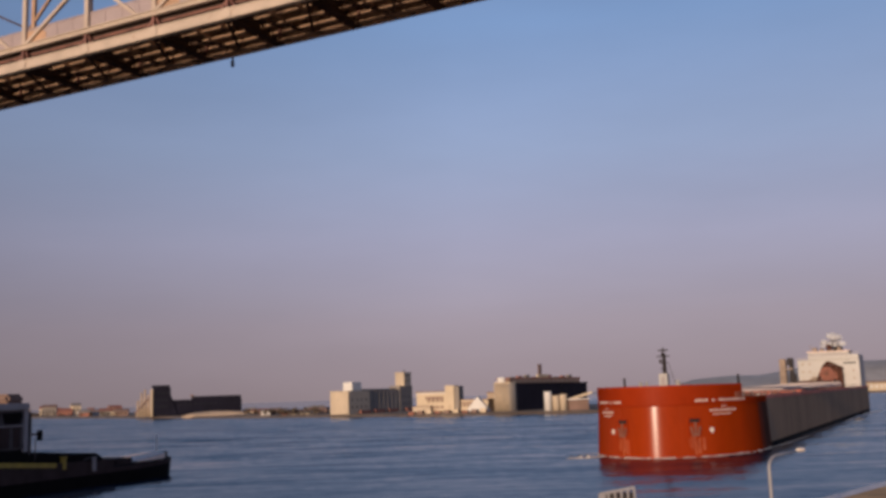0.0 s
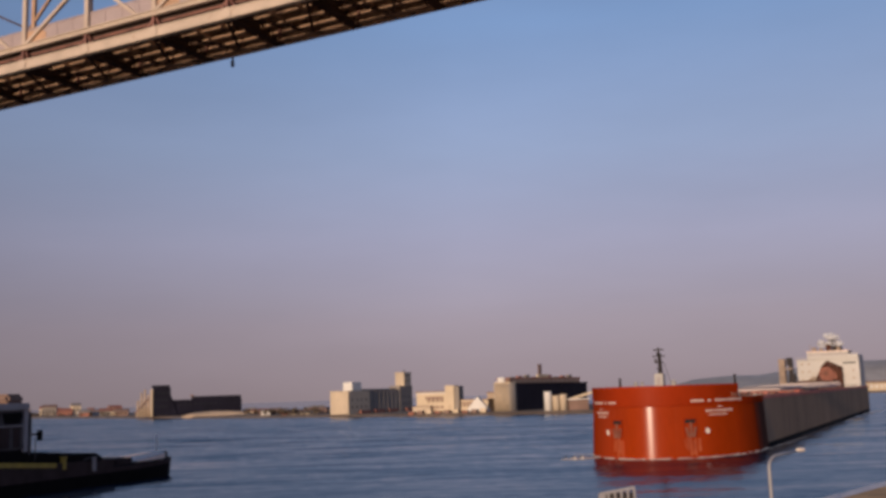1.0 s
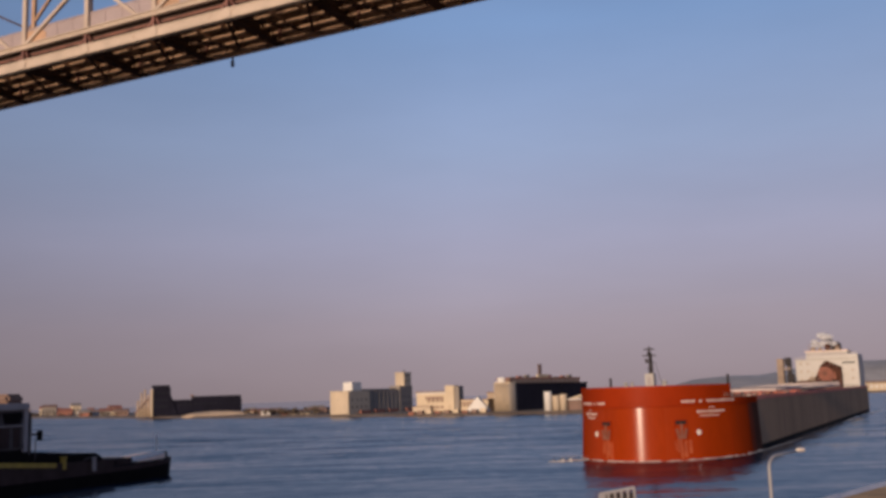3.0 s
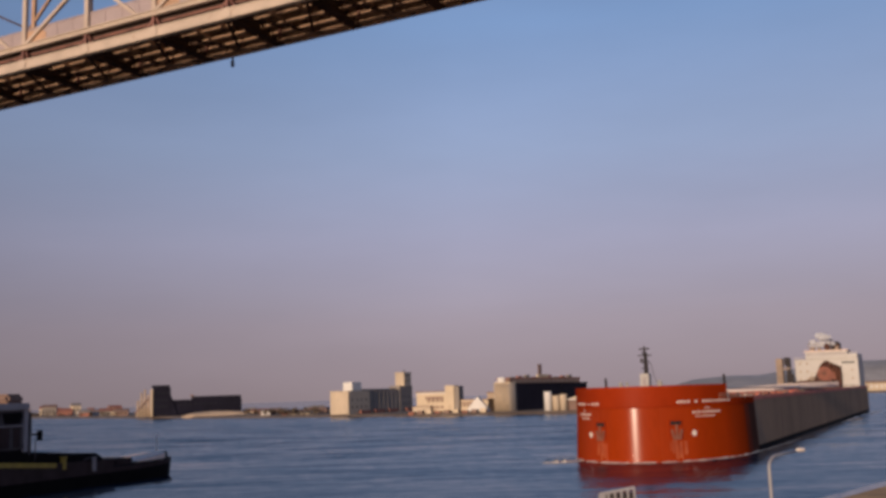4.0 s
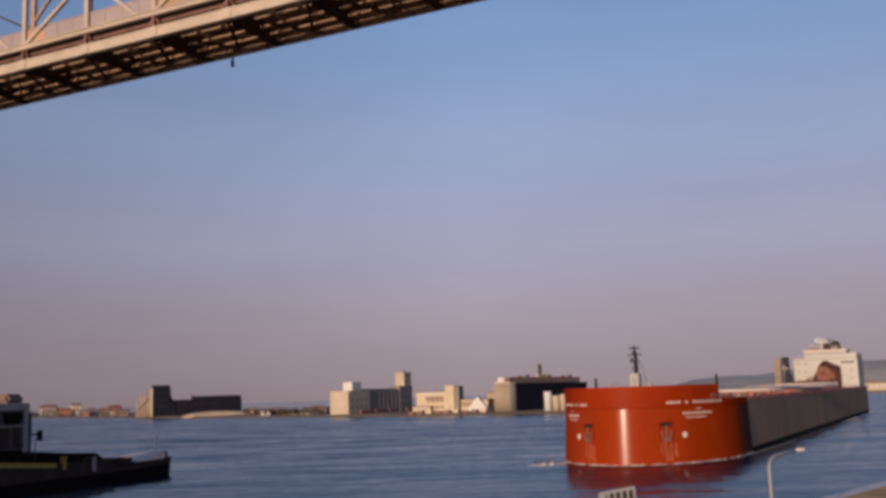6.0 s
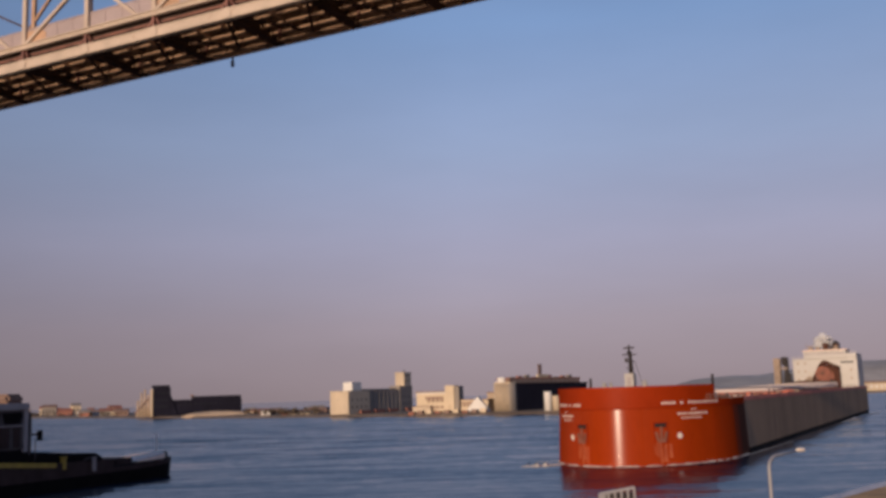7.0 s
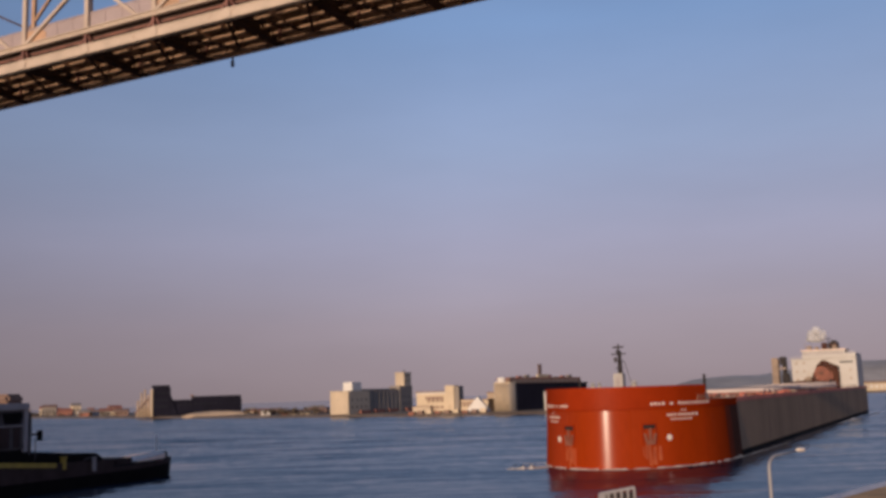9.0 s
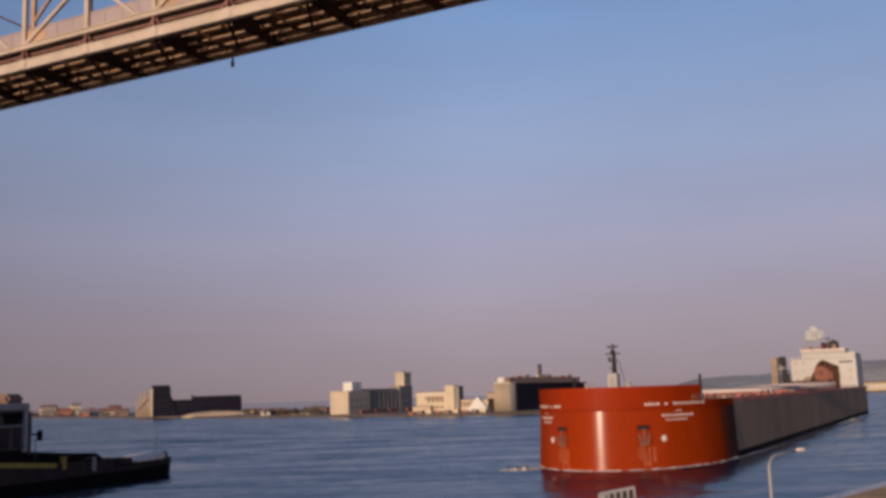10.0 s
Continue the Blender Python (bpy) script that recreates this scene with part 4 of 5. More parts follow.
# ---- the dark work boat ----
def work_boat():
    # local y forward, origin amidships on the waterline
    bow, aft = Vector((-54.1, 190.8, 0)), Vector((-73.9, 140.3, 0))
    d = (bow - aft).normalized()
    az = math.degrees(math.atan2(-d.x, d.y))
    boat = thing("work_boat", pose(bow.x, bow.y, 0, 0, 0, az), "moored dark work boat with a grey wheelhouse and yellow stripe", "boat")
    half = [(0.25, 0), (2.2, -1.0), (3.6, -3.2), (4.3, -7), (4.6, -14), (4.6, -58), (4.0, -62)]
    plan = half + [(-x, y) for x, y in reversed(half)]
    bm = bmesh.new()
    rings = []
    for z, k, rise in ((-1.2, 0.86, 0), (0.0, 0.94, 0), (1.6, 1.0, 0), (2.7, 1.02, 1)):
        rings.append([bm.verts.new((x * k, y + 0.06 * z if y > -3 else y, z + rise * (0.7 * max(0, 1 + y / 22) ** 2))) for x, y in plan])
    for a, b in zip(rings, rings[1:]):
        for i in range(len(a)):
            j = (i + 1) % len(a)
            bm.faces.new((a[i], a[j], b[j], b[i]))
    bm.faces.new(rings[0])
    bm.faces.new(rings[-1])
    part("hull", bm, "black_hull", boat, "black steel hull")
    bm = bmesh.new()
    rs = []
    for z, o in ((2.0, 0.02), (2.0, 0.10), (2.8, 0.10), (2.8, 0.02)):
        rs.append([bm.verts.new((x * 1.015 + math.copysign(o, x), y + 0.06 * z if y > -3 else y, z + 0.6 * max(0, 1 + y / 22) ** 2)) for x, y in plan])
    for a, b in zip(rs, rs[1:]):
        for i in range(len(a) - 1):
            bm.faces.new((a[i], a[i + 1], b[i + 1], b[i]))
    part("side_belt", bm, "boat_brown", boat, "brown rubbing belt")
    part("bow_post", box(-0.6, 0.6, -0.9, 0.5, 2.4, 4.3, 0.2), "black_hull", boat)
    fore = part("fore_deck", prism([(0.2, -1.0), (1.9, -2.0), (3.2, -4.5), (3.9, -12.5), (-3.9, -12.5), (-3.2, -4.5), (-1.9, -2.0), (-0.2, -1.0)], 3.2, 4.4), "tan_deck", boat, "sunlit tan fore deck")
    for v in fore.data.vertices:
        if v.co.z > 4:
            v.co.z = 3.45 + 0.075 * (v.co.y + 12.5)
    part("hatch_box", box(-2.4, 3.4, -17.5, -13.2, 2.9, 4.1, 0.15), "boat_brown", boat, "brown deck hatch")
    bm = bmesh.new()
    prof = [(-60, 2.7), (-60, 7.5), (-44, 7.1), (-30, 5.9), (-23.4, 5.5), (-21.8, 4.6), (-21.2, 2.7)]
    sides = [[bm.verts.new((x, y, z)) for y, z in prof] for x in (-3.4, 4.2)]
    for i in range(7):
        j = (i + 1) % 7
        bm.faces.new((sides[0][i], sides[0][j], sides[1][j], sides[1][i]))
    bm.faces.new(sides[0])
    bm.faces.new(sides[1])
    part("dark_cover", bm, "black_hull", boat, "long dark covered trunk")
    bm = bmesh.new()
    edge = [(-62, 2.7), (-62, 6.6), (-46, 5.5), (-33, 4.5), (-19.5, 4.2), (-19.5, 2.7)]
    sides = [[bm.verts.new((x, y, z)) for y, z in edge] for x in (4.3, 4.7)]
    for i in range(6):
        j = (i + 1) % 6
        bm.faces.new((sides[0][i], sides[0][j], sides[1][j], sides[1][i]))
    bm.faces.new(sides[0])
    bm.faces.new(sides[1])
    part("bulwark", bm, "boat_brown", boat, "brown side bulwark")
    bm = beam((4.66, -33.0, 4.15), (4.66, -46, 5.15), 0.24, 0.72)
    beam((4.66, -46, 5.15), (4.66, -62, 6.25), 0.24, 0.72, bm)
    part("yellow_stripe", bm, "yellow", boat, "dull yellow side stripe")
    part("yellow_bollard", tube([(4.4, -31.2, 3.4), (4.4, -31.2, 5.2)], 0.5, 12), "yellow", boat)
    part("bollard_cap", tube([(4.4, -31.2, 5.2), (4.4, -31.2, 5.4)], 0.62, 12), "yellow", boat)
    part("fender", tube([(4.85, -24.6, 2.6), (4.85, -24.6, 4.9)], 0.36, 10), "boat_pale", boat, "grey hanging fender")
    part("rail_stub", beam((4.5, -26.6, 4.6), (4.5, -24.6, 4.9), 0.2, 0.2), "boat_grey", boat)
    part("lower_cabin", box(-4.2, 4.1, -60, -38.0, 2.7, 7.2, 0.2), "black_hull", boat)
    cab = part("wheelhouse", box(-4.0, 4.3, -52, -38.0, 7.0, 12.9, 0.2, top=0.97), "boat_grey", boat, "dark grey upright wheelhouse")
    part("corner_column", box(3.7, 4.4, -39.6, -38.6, 6.6, 13.2, 0.12), "boat_pale", cab, "pale corner column")
    part("corner_column", box(3.9, 4.38, -38.5, -37.9, 6.2, 12.6, 0.12), "boat_grey", cab)
    part("wall_panel", box(4.2, 4.36, -41.6, -40.2, 7.4, 10.4, 0.05), "boat_brown", cab)
    part("wall_panel", box(4.2, 4.36, -44.8, -42.3, 7.4, 10.4, 0.05), "boat_brown", cab)
    part("wall_ledge", box(4.2, 4.5, -52, -39.6, 10.5, 10.7, 0.03), "boat_pale", cab)
    for y0, y1 in ((-43.7, -39.8), (-48.6, -44.4)):
        bm = bmesh.new()
        out = [(y0, 12.55), (y1, 12.6), (y1 - 0.55, 10.95), (y0 + 0.5, 10.95)]
        f, k = [bm.verts.new((4.46, y, z)) for y, z in out], [bm.verts.new((4.1, y, z)) for y, z in out]
        bm.faces.new(f)
        bm.faces.new(k)
        for i in range(4):
            j = (i + 1) % 4
            bm.faces.new((f[i], f[j], k[j], k[i]))
        part("side_window", bm, "black_hull", cab, "dark side window")
    part("wheelhouse_roof", box(-4.4, 4.7, -52.5, -38.6, 12.9, 14.0, 0.2), "boat_pale", cab, "pale roof band")
    part("roof_box", box(0.5, 4.0, -42.6, -38.9, 14.0, 15.4, 0.4, top=0.85), "roof_brown", cab)
    part("side_lamp_box", box(4.5, 5.1, -37.2, -36.3, 8.2, 9.8, 0.15), "black_hull", boat)
    part("lamp_arm", beam((4.2, -38.0, 9.2), (4.6, -36.8, 9.2), 0.3, 0.3), "black_hull", boat)
    part("hand_rail", beam((4.4, -37.2, 8.6), (4.4, -37.2, 5.2), 0.12, 0.12, up=(0, 1, 0)), "boat_grey", boat)
    part("flagstaff", tube([(1.8, -4.5, 4.3), (1.8, -4.5, 7.6)], 0.09, 8), "bar_white", boat, "thin pale staff")
    return boat


work_boat()


# ---- far shore: sizes in metres, local x along the front, y back, origin at the front left corner ----
def place(x, y, turn=0.0):
    return pose(x, y, 1.5, 0, 0, turn)


def windows(b, x0, x1, y, zs, n, w, h, mat="glass"):
    for z in zs:
        for i in range(n):
            x = x0 + (x1 - x0) * (i + 0.5) / n
            part("window", box(x - w / 2, x + w / 2, y - 0.12, y + 0.05, z, z + h), mat, b)


def dark_elevator():
    b = thing("grain_elevator", place(-267, 905, 14), "dark slate-clad grain elevator with a tall head house", "elevator", "grain elevators on the shore")
    part("head_house", box(0, 15.5, 0, 24, 0, 26.0, 0.3, top=0.95), "dark_clad", b, "tall dark head house")
    part("head_roof", box(-1.0, 14.2, -0.6, 24, 26.0, 28.0, 0.2), "dark_clad", b)
    bm = bmesh.new()
    vs = [bm.verts.new(p) for p in ((15.2, 0.5, 0), (22, 0.5, 0), (15.2, 0.5, 20), (15.2, 20, 0), (22, 20, 0), (15.2, 20, 20))]
    for f in ((0, 1, 2), (3, 5, 4), (0, 3, 4, 1), (1, 4, 5, 2), (0, 2, 5, 3)):
        bm.faces.new([vs[i] for i in f])
    part("buttress", bm, "dark_clad", b, "sloping dark side shed")
    part("end_wall", box(-2.0, -0.1, 1, 23, 0, 24.5, 0.2), "concrete_tan", b, "sunlit tan end wall")
    part("storage_house", box(15.6, 79, 2, 26, 0, 14.5, 0.3), "dark_clad", b, "long dark storage house")
    part("gallery", box(34, 78.6, 4, 20, 14.5, 17.2, 0.3), "dark_clad", b)
    part("gallery_end", box(33, 36, 6, 20, 17.2, 18.8, 0.2), "roof_brown", b)
    for i in range(12):
        x = 20 + i * 4.9
        part("pilaster", box(x, x + 0.7, 1.7, 2.0, 0, 14), "dark_clad", b)
    windows(b, 1.5, 13.5, -0.05, (8, 14, 20), 4, 1.4, 1.8)
    windows(b, 22, 76, 1.95, (9.5,), 12, 1.3, 1.6)
    for x, h in ((-13, 15), (-10, 22), (-7, 25), (-4, 20)):
        smooth(part("leg_tower", tube([(x, 6, 0), (x, 6, h)], 1.7, 14, r1=0.8), "sand", b, "slim tan conveyor leg"))
    part("conveyor", beam((-16, 5, 3), (-3, 5, 17), 1.2, 1.2), "roof_brown", b)


def grey_elevator():
    b = thing("grain_elevator", place(-68.6, 690, 62) @ Matrix.Diagonal((2.12, 0.36, 1, 1)), "concrete grain elevator with a sunlit end and a tall tower", "elevator", "grain elevators on the shore")
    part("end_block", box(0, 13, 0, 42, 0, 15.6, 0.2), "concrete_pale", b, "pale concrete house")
    part("end_cornice", box(-0.2, 13, -0.3, 42.3, 15.6, 16.1), "concrete_pale", b)
    part("roof_house", box(2.6, 8.2, 1, 22, 16.1, 22.0, 0.2), "white_wall", b, "white roof house")
    part("roof_hut", box(9, 11, 20, 27, 16.1, 17.6, 0.2), "concrete_pale", b)
    # the same concrete as the end block, its shade put into the grey
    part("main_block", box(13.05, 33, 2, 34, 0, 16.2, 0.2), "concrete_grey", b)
    for i in range(7):
        part("pilaster", box(14.2 + i * 2.7, 14.6 + i * 2.7, 1.4, 1.98, 0, 15.8), "concrete_grey", b)
    part("gallery", box(11, 33, 8, 22, 16.2, 17.2, 0.2), "concrete_grey", b)
    part("work_tower", box(33.05, 42, 1, 26, 0, 19.0, 0.2), "concrete_grey", b)
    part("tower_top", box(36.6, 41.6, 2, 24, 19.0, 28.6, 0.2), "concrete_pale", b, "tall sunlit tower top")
    part("tower_roof", box(36.4, 41.8, 1.6, 24.4, 28.6, 29.2), "concrete_pale", b)
    part("tower_mast", tube([(39, 10, 29.0), (39, 10, 31.4)], 0.3, 8), "ship_dark", b)
    windows(b, 1, 12, -0.05, (4, 9), 4, 0.6, 1.5)
    windows(b, 34, 41, 0.95, (5, 10), 3, 0.6, 1.5)
    windows(b, 37, 41, 1.95, (22, 26), 2, 0.6, 1.5)
    for x in (6, 15, 24, 36, 44):
        part("dock_shed", box(x, x + 6, -6, -1.5, -0.5, 2.4 + (x % 3) * 0.6, 0.1), "brick", b)


def tan_works():
    b = thing("mill_building", place(-20, 636, -22), "low sunlit cream mill with a white gable", "mill")
    part("main_wall", box(0, 26, 0, 16, 0, 13.0, 0.2), "concrete_tan", b)
    part("roof", box(-0.4, 20, -0.4, 16.4, 13.0, 13.7), "roof_brown", b)
    part("tower", box(20, 26, -1, 8, 0, 17.0, 0.2), "concrete_tan", b)
    # grey slab that paints the tower's side as shaded
    part("tower_shaded_side", box(26.05, 29, 0, 8, 0, 16.5), "concrete_grey", b)
    windows(b, 7, 19, -0.05, (7.0, 3.0), 4, 2.0, 1.6, "roof_brown")
    part("side_wing", box(26, 47, 3, 14, 0, 7.5, 0.2), "concrete_tan", b)
    windows(b, 27.5, 40, 2.95, (3.6,), 5, 1.7, 1.5, "roof_brown")
    bm = bmesh.new()
    vs = [bm.verts.new(p) for p in ((33, -1, 0), (50, -1, 0), (50, 2.9, 0), (33, 2.9, 0), (41.5, -1, 9.5), (41.5, 2.9, 9.5))]
    for f in ((0, 1, 4), (1, 2, 5, 4), (2, 3, 5), (3, 0, 4, 5), (0, 3, 2, 1)):
        bm.faces.new([vs[i] for i in f])
    part("white_gable", bm, "white_wall", b, "white gabled shed")
    part("front_shed", box(-1, 11, -4, -0.1, 0, 4.2, 0.1), "concrete_pale", b)
    part("front_shed_roof", box(-1.3, 11.3, -4.3, -0.05, 4.2, 4.7), "roof_brown", b)
    part("cornice", box(-0.3, 19.9, -0.3, 0.0, 12.2, 12.9), "white_wall", b)
    part("window_strip", box(6.2, 18.6, -0.16, -0.06, 8.8, 10.2), "roof_brown", b, "brown strip of windows")
    part("wing_strip", box(27, 40.5, 2.84, 2.94, 5.3, 6.4), "roof_brown", b)
    part("wing_roof", box(25.9, 47.4, 2.6, 14.4, 7.5, 8.0), "roof_brown", b)
    part("rear_block", box(42, 60, 16, 28, 0, 11.5, 0.2), "sand", b, "dull tan rear block")
    part("rear_roof", box(41.6, 60.4, 15.6, 28.4, 11.5, 12.1), "roof_brown", b)
    for i in range(9):
        part("dock_hut", box(-2 + i * 6, 1.6 + i * 6, -9, -5.5, -0.6, 1.4 + 0.5 * (i * 7 % 3), 0.1), ("brick", "roof_brown", "concrete_tan")[i % 3], b)


def red_terminal():
    b = thing("terminal_building", place(39.4, 612, 55) @ Matrix.Diagonal((1.85, 0.38, 1, 1)), "big dark terminal with sunlit tan silos and brown roof deck", "terminal")
    for i in range(6):
        y = 2.6 + i * 5.1
        smooth(part("silo", tube([(0.6, y, 0), (0.6, y, 17.0)], 2.6, 20), "concrete_pale", b, "tall tan silo"))
    part("silo_cap", box(-1.2, 3, 0, 31, 17.0, 17.8, 0.2), "concrete_pale", b)
    part("end_cap", box(-1.0, 3, 12, 24, 17.8, 20.6, 0.2), "white_wall", b)
    part("dark_hall", box(3.1, 54, 0, 30, 0, 16.0, 0.2), "dark_clad", b, "dark navy hall front")
    part("hall_roof", box(2.5, 54.6, -0.6, 30.6, 16.0, 16.9, 0.2), "dark_clad", b)
    part("roof_deck", box(0, 50, 4, 28, 17.0, 19.6, 0.2), "roof_brown", b)
    part("roof_deck_edge", box(-0.4, 50.4, 3.6, 28.4, 19.6, 20.3, 0.1), "brick", b)
    windows(b, 2, 48, 3.95, (17.4,), 14, 1.8, 1.5, "concrete_grey")
    for i in range(9):
        part("roof_unit", box(2 + i * 5.1, 4.6 + i * 5.1, 8, 13, 20.3, 20.9 + 0.6 * (i % 3)), "brick" if i % 2 else "concrete_grey", b)
    part("stack", tube([(22.5, 10, 20.3), (22.5, 10, 29.0)], 1.3, 14), "roof_brown", b, "short brown stack")
    part("stack_base", box(20.5, 28, 8, 12, 20.3, 22.4), "concrete_tan", b)
    for i in range(9):
        part("pilaster", box(6 + i * 5.4, 6.6 + i * 5.4, -0.35, -0.02, 0, 15.6), "dark_clad", b)
    silo = thing("storage_silo", place(58, 582, 10), "pale concrete silos at the dock edge", "silo")
    for x, h in ((0, 10.0), (4.8, 7.6), (9.2, 8.2)):
        smooth(part("drum", tube([(x, 0, 0), (x, 0, h), (x, 0, h + 1.2)], 2.2, 18), "concrete_pale" if x else "white_wall", silo))
    part("loader", beam((12, 0, 6), (26, -2, 10), 1.4, 1.4), "concrete_tan", silo)
    part("shed", box(12, 24, -2, 5, 0, 6, 0.2), "roof_brown", silo)
    part("shed_roof", box(11.5, 24.5, -2.4, 5.4, 6, 6.6), "white_wall", silo)


dark_elevator()
grey_elevator()
tan_works()
red_terminal()


def small_house(x, y, w, d, h, turn, wall, roof, label):
    b = thing("shore_shed", place(x, y, turn), label, "shed", "low sheds along the shore")
    part("wall", box(0, w, 0, d, 0, h, 0.05), wall, b)
    bm = bmesh.new()
    vs = [bm.verts.new(p) for p in ((-0.4, -0.4, h), (w + 0.4, -0.4, h), (w + 0.4, d + 0.4, h), (-0.4, d + 0.4, h), (-0.4, d / 2, h + d * 0.28), (w + 0.4, d / 2, h + d * 0.28))]
    for f in ((0, 1, 5, 4), (2, 3, 4, 5), (1, 2, 5), (3, 0, 4), (0, 3, 2, 1)):
        bm.faces.new([vs[i] for i in f])
    part("roof", bm, roof, b)
    for i in range(max(1, int(w / 4))):
        part("window", box(1.2 + i * 4, 2.6 + i * 4, -0.1, 0.03, h * 0.4, h * 0.75), "glass", b)


def on_shore(u, back):
    """A place along the far shore, u from 0 at its far end to 1 at the point, set back from the water."""
    pts = [Vector(p) for p in SHORE[1:]]
    k = u * (len(pts) - 1)
    i = min(int(k), len(pts) - 2)
    p = pts[i].lerp(pts[i + 1], k - i)
    t = (pts[i + 1] - pts[i]).normalized()
    return p + Vector((-t.y, t.x)) * back if t.x > 0 else p - Vector((-t.y, t.x)) * back


rs = random.Random(11)
WALLS = (("concrete_tan", "tan"), ("white_wall", "white"), ("brick", "dull red"), ("roof_brown", "brown"), ("concrete_grey", "grey"))


def in_gap(p):
    """Low stretches of the shore, between the big buildings, as seen from over the quay."""
    k = p.x / p.y
    return -0.44 < k < -0.325 or -0.205 < k < -0.122


made = 0
while made < 44:
    u = 0.05 + 0.60 * rs.random()
    p = on_shore(u, 16 + rs.random() * 70)
    if not in_gap(p):
        continue
    made += 1
    mat_name, word = rs.choice(WALLS)
    far = p.y / 900
    small_house(p.x, p.y, (5 + rs.random() * 11) * far, (5 + rs.random() * 5) * far, (2.0 + rs.random() * 3.4) * far * (1.5 if p.x < -280 else 0.8), rs.uniform(-25, 35), mat_name,
                rs.choice(("roof_brown", "brick", "concrete_grey")), "low " + word + " shed among scrub on the far shore")


def shore_tree(x, y, h, seed):
    t = thing("shore_tree", place(x, y), "small bare brown tree on the far shore", "tree", "trees along the shore")
    rnd = random.Random(seed)
    bm = tube([(0, 0, -0.2), (0.1 * h * (rnd.random() - 0.5), 0, h * 0.55)], 0.045 * h, 6, r1=0.02 * h)
    for i in range(4):
        a = rnd.random() * math.tau
        tube([(0, 0, h * (0.25 + 0.08 * i)), (math.cos(a) * h * 0.28, math.sin(a) * h * 0.28, h * (0.55 + 0.1 * i))], 0.015 * h, 5, bm, r1=0.006 * h)
    part("trunk", bm, "bark", t)
    verts, faces = [], []
    for i in range(240):
        a, z = rnd.random() * math.tau, rnd.random()
        r = h * 0.36 * math.sqrt(rnd.random()) * (0.45 + 0.9 * math.sin(math.pi * (0.12 + 0.8 * z)))
        c = Vector((math.cos(a) * r, math.sin(a) * r, h * (0.28 + 0.74 * z)))
        s = h * (0.03 + 0.04 * rnd.random())
        d1 = Vector((rnd.uniform(-1, 1), rnd.uniform(-1, 1), rnd.uniform(-1, 1))).normalized() * s
        d2 = Vector((rnd.uniform(-1, 1), rnd.uniform(-1, 1), rnd.uniform(-1, 1))).normalized() * s
        k = len(verts)
        verts += [c - d1, c + d2, c + d1, c - d2]
        faces.append((k, k + 1, k + 2, k + 3))
    me = bpy.data.meshes.new("crown")
    me.from_pydata(verts, [], faces)
    me.materials.append(M["leaf"])
    ob = new("crown", me)
    ob.parent = t
    return t


trees = [shore_tree(0, 0, 2.6 + 0.9 * k, 20 + k) for k in range(4)]
made = 0
while made < 90:
    u = 0.05 + 0.92 * rs.random()
    p = on_shore(u, 9 + rs.random() * 35)
    if not in_gap(p):
        continue
    m = pose(p.x, p.y, 1.4, 0, 0, rs.uniform(0, 360))
    if made < 4:
        trees[made].matrix_basis = m
    else:
        copy_thing(trees[made % 4], m)
    made += 1


def sand_bar():
    bm = bmesh.new()
    lump(bm, (0, 0, 0), 1.0, 5, (25, 5, 3.3))
    ob = smooth(part("sand_heap", bm, "sand"))
    ob.matrix_basis = pose(-196, 846, 1.6, 0, 0, 10)
    tagged(ob, "long pale sand heap on the shore", "sand heap")


sand_bar()


# ---- near quay: lamp and slatted rack ----
def street_lamp():
    lamp = thing("street_lamp", pose(18.62, 59.2, 2.15), "pale grey metal street lamp with a curved arm", "lamp")
    d = Vector((2.45, 1.5, 0)).normalized()
    part("base_plate", box(-0.25, 0.25, -0.25, 0.25, 0, 0.12, 0.03), "lamp_grey", lamp)
    pts = [(0, 0, 0.1), (0, 0, 3), (0, 0, 6.2)] + [tuple(d * (0.75 - 0.75 * math.cos(a)) + Vector((0, 0, 6.2 + 0.72 * math.sin(a)))) for a in [i * math.pi / 16 for i in range(1, 9)]]
    pts.append(tuple(d * 2.5 + Vector((0, 0, 7.08))))
    smooth(part("pole", tube(pts, 0.10, 12, r1=0.07), "lamp_grey", lamp))
    c = d * 2.85 + Vector((0, 0, 7.12))
    bm = bmesh.new()
    lump(bm, (0, 0, 0), 1.0, 2, (0.42, 0.2, 0.13), 2)
    head = smooth(part("lamp_head", bm, "bar_white", lamp, "white lamp head"))
    head.matrix_basis = Matrix.Translation(c) @ Matrix.Rotation(math.atan2(d.y, d.x), 4, "Z")


street_lamp()


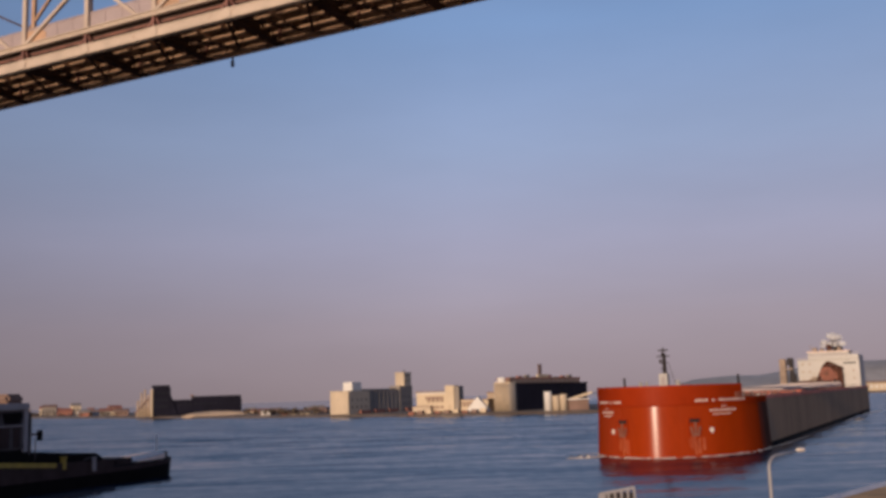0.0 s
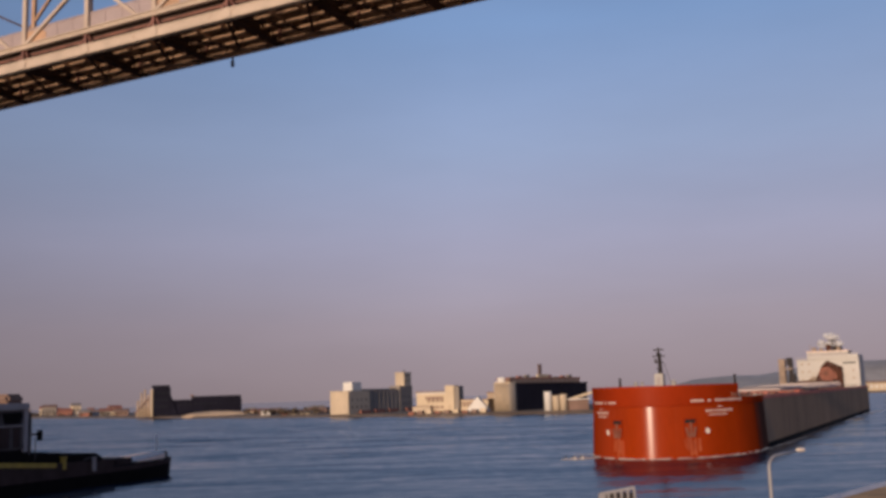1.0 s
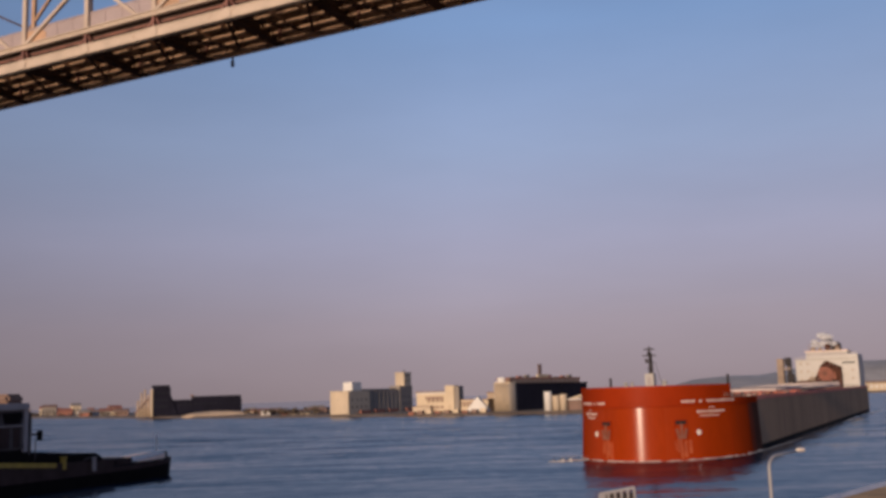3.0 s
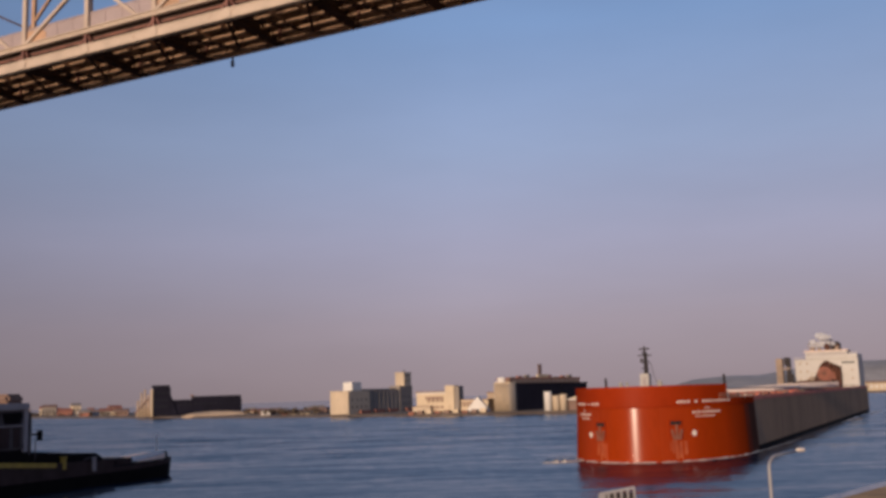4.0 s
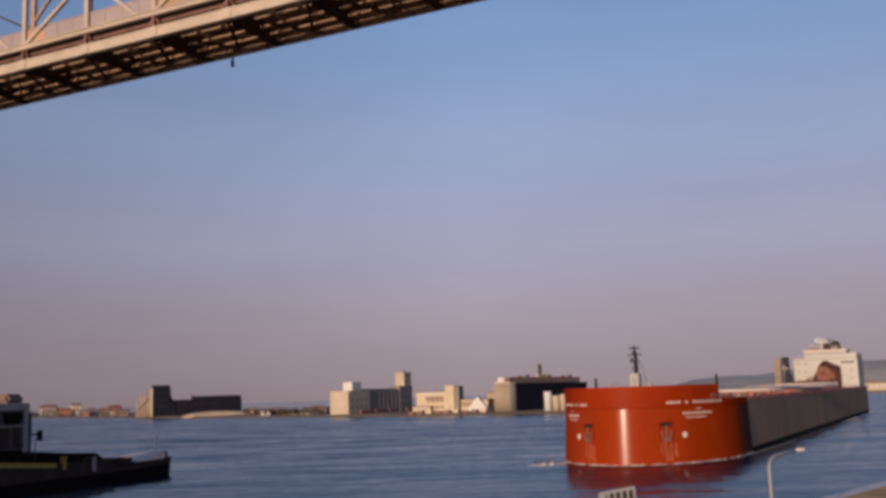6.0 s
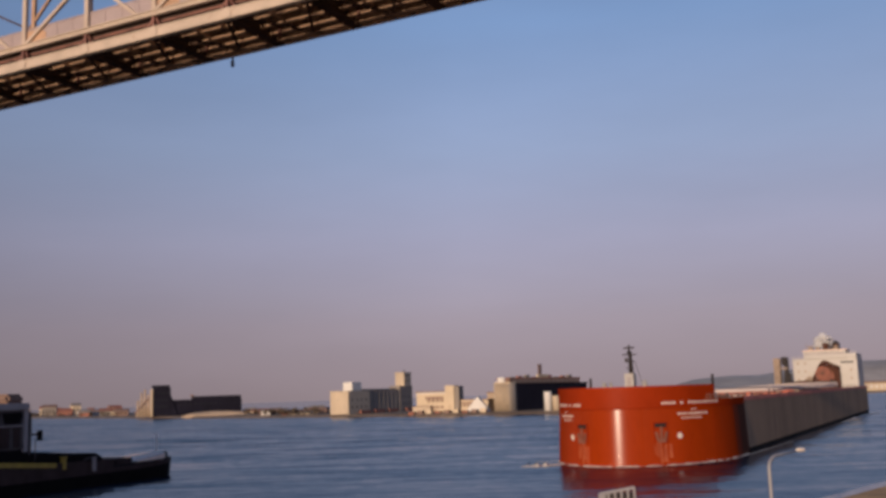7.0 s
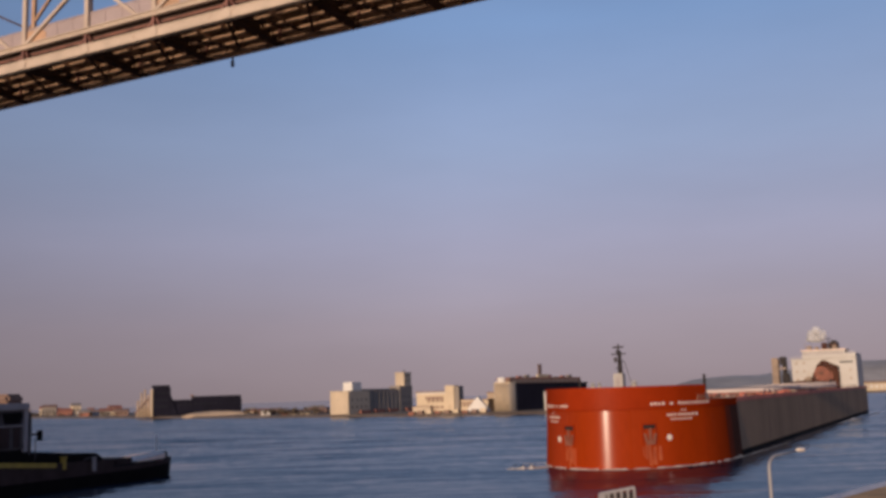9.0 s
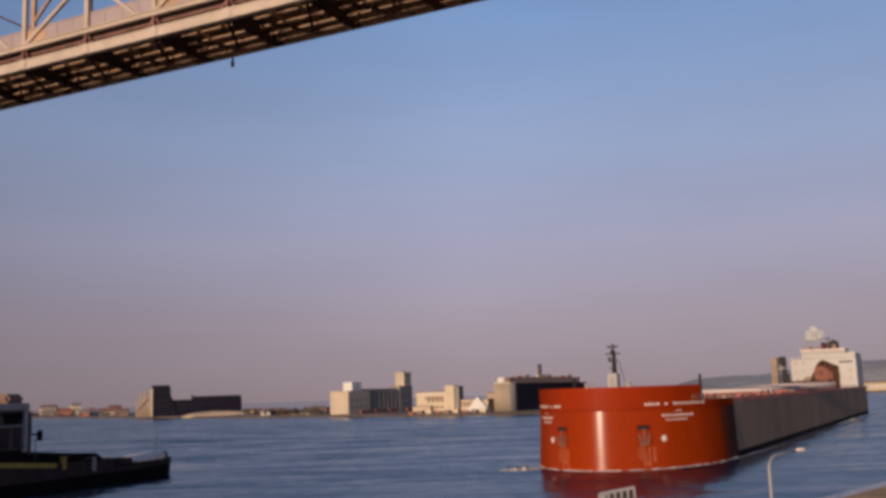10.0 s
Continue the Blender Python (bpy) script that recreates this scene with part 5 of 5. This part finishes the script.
def slat_rack():
    rack = thing("slatted_rack", pose(9.85, 60, 2.15), "white slatted metal rack on a post", "rack")
    part("post", box(-0.08, 0.08, 0.0, 0.16, 0, 4.6, 0.02), "lamp_grey", rack)
    part("end_box", box(-1.15, -0.72, -0.1, 0.3, 4.5, 5.05, 0.08), "lamp_grey", rack)
    part("top_bar", beam((-1.05, 0, 4.98), (0.98, 0, 5.3), 0.22, 0.16), "lamp_grey", rack)
    part("bottom_bar", beam((-1.05, 0, 4.3), (0.98, 0, 4.45), 0.2, 0.12), "lamp_grey", rack)
    part("back_plate", box(-0.72, 0.95, 0.12, 0.16, 4.4, 5.0), "ship_dark", rack)
    for i in range(5):
        x = -0.62 + i * 0.38
        part("slat", box(x, x + 0.13, -0.06, 0.06, 4.4, 5.06 + 0.06 * i, 0.01), "lamp_grey", rack)


slat_rack()


def far_warehouse():
    b = thing("dock_warehouse", place(452, 1095, 12), "long tan dock warehouse on the far shore", "warehouse")
    part("wall", box(0, 120, 0, 30, 0, 8.5, 0.2), "concrete_tan", b)
    part("roof", box(-0.6, 120.6, -0.6, 30.6, 8.5, 10.4, 0.2, top=0.97), "roof_brown", b)
    windows(b, 3, 117, -0.05, (3.0,), 18, 3.0, 3.4, "white_wall")


far_warehouse()


# ---- all that moves ----
TIMES = (0, 0.1, 0.3) + tuple(range(1, 10)) + (9.7, 9.9, 10)


def ship_pose(t):
    u = t / 10
    return pose(38.91 + (24.40 - 38.91) * u, 188.44 + (163.60 - 188.44) * u, 0, 0, 0, -(27.20 + 0.60 * u)) @ pose(-2.0, 1.0, 0)


def motions():
    rows = [(t, ship_pose(t)) for t in TIMES]
    walk(ship, rows)
    walk(foam, rows)
    # ripples drift slowly with the breeze
    walk(water, [(t, pose(-0.5 * t, -0.35 * t, 0)) for t in TIMES])
    # steam rises out of the casing, drifts over the roof and sinks behind it
    drift = (
        [(0, 5.2, 272, 30.4), (1.5, 3.6, 272, 30.4), (2.5, 2.2, 273, 30.4), (4, 1.2, 274, 30.3), (4.8, 0.6, 275, 30.2), (5.6, 1.0, 276, 29.8), (6.2, 0.4, 279, 26.5), (6.8, -1.0, 281, 20.5), (8, -2, 282, 18.0), (10, -2, 282, 17.0)],
        [(0, 3.0, 282, 17.0), (3, 3.0, 282, 18.0), (5, 3.0, 281, 21.0), (6, 3.0, 277, 26.0), (7, 2.8, 273, 29.2), (8.5, 1.5, 272, 31.0), (9, 1.0, 272, 31.6), (10, 0.4, 271, 31.6)],
    )
    for puff, rows in zip(puffs, drift):
        walk(puff, [(t, ship_pose(t) @ pose(x, y, z)) for t, x, y, z in rows])


motions()
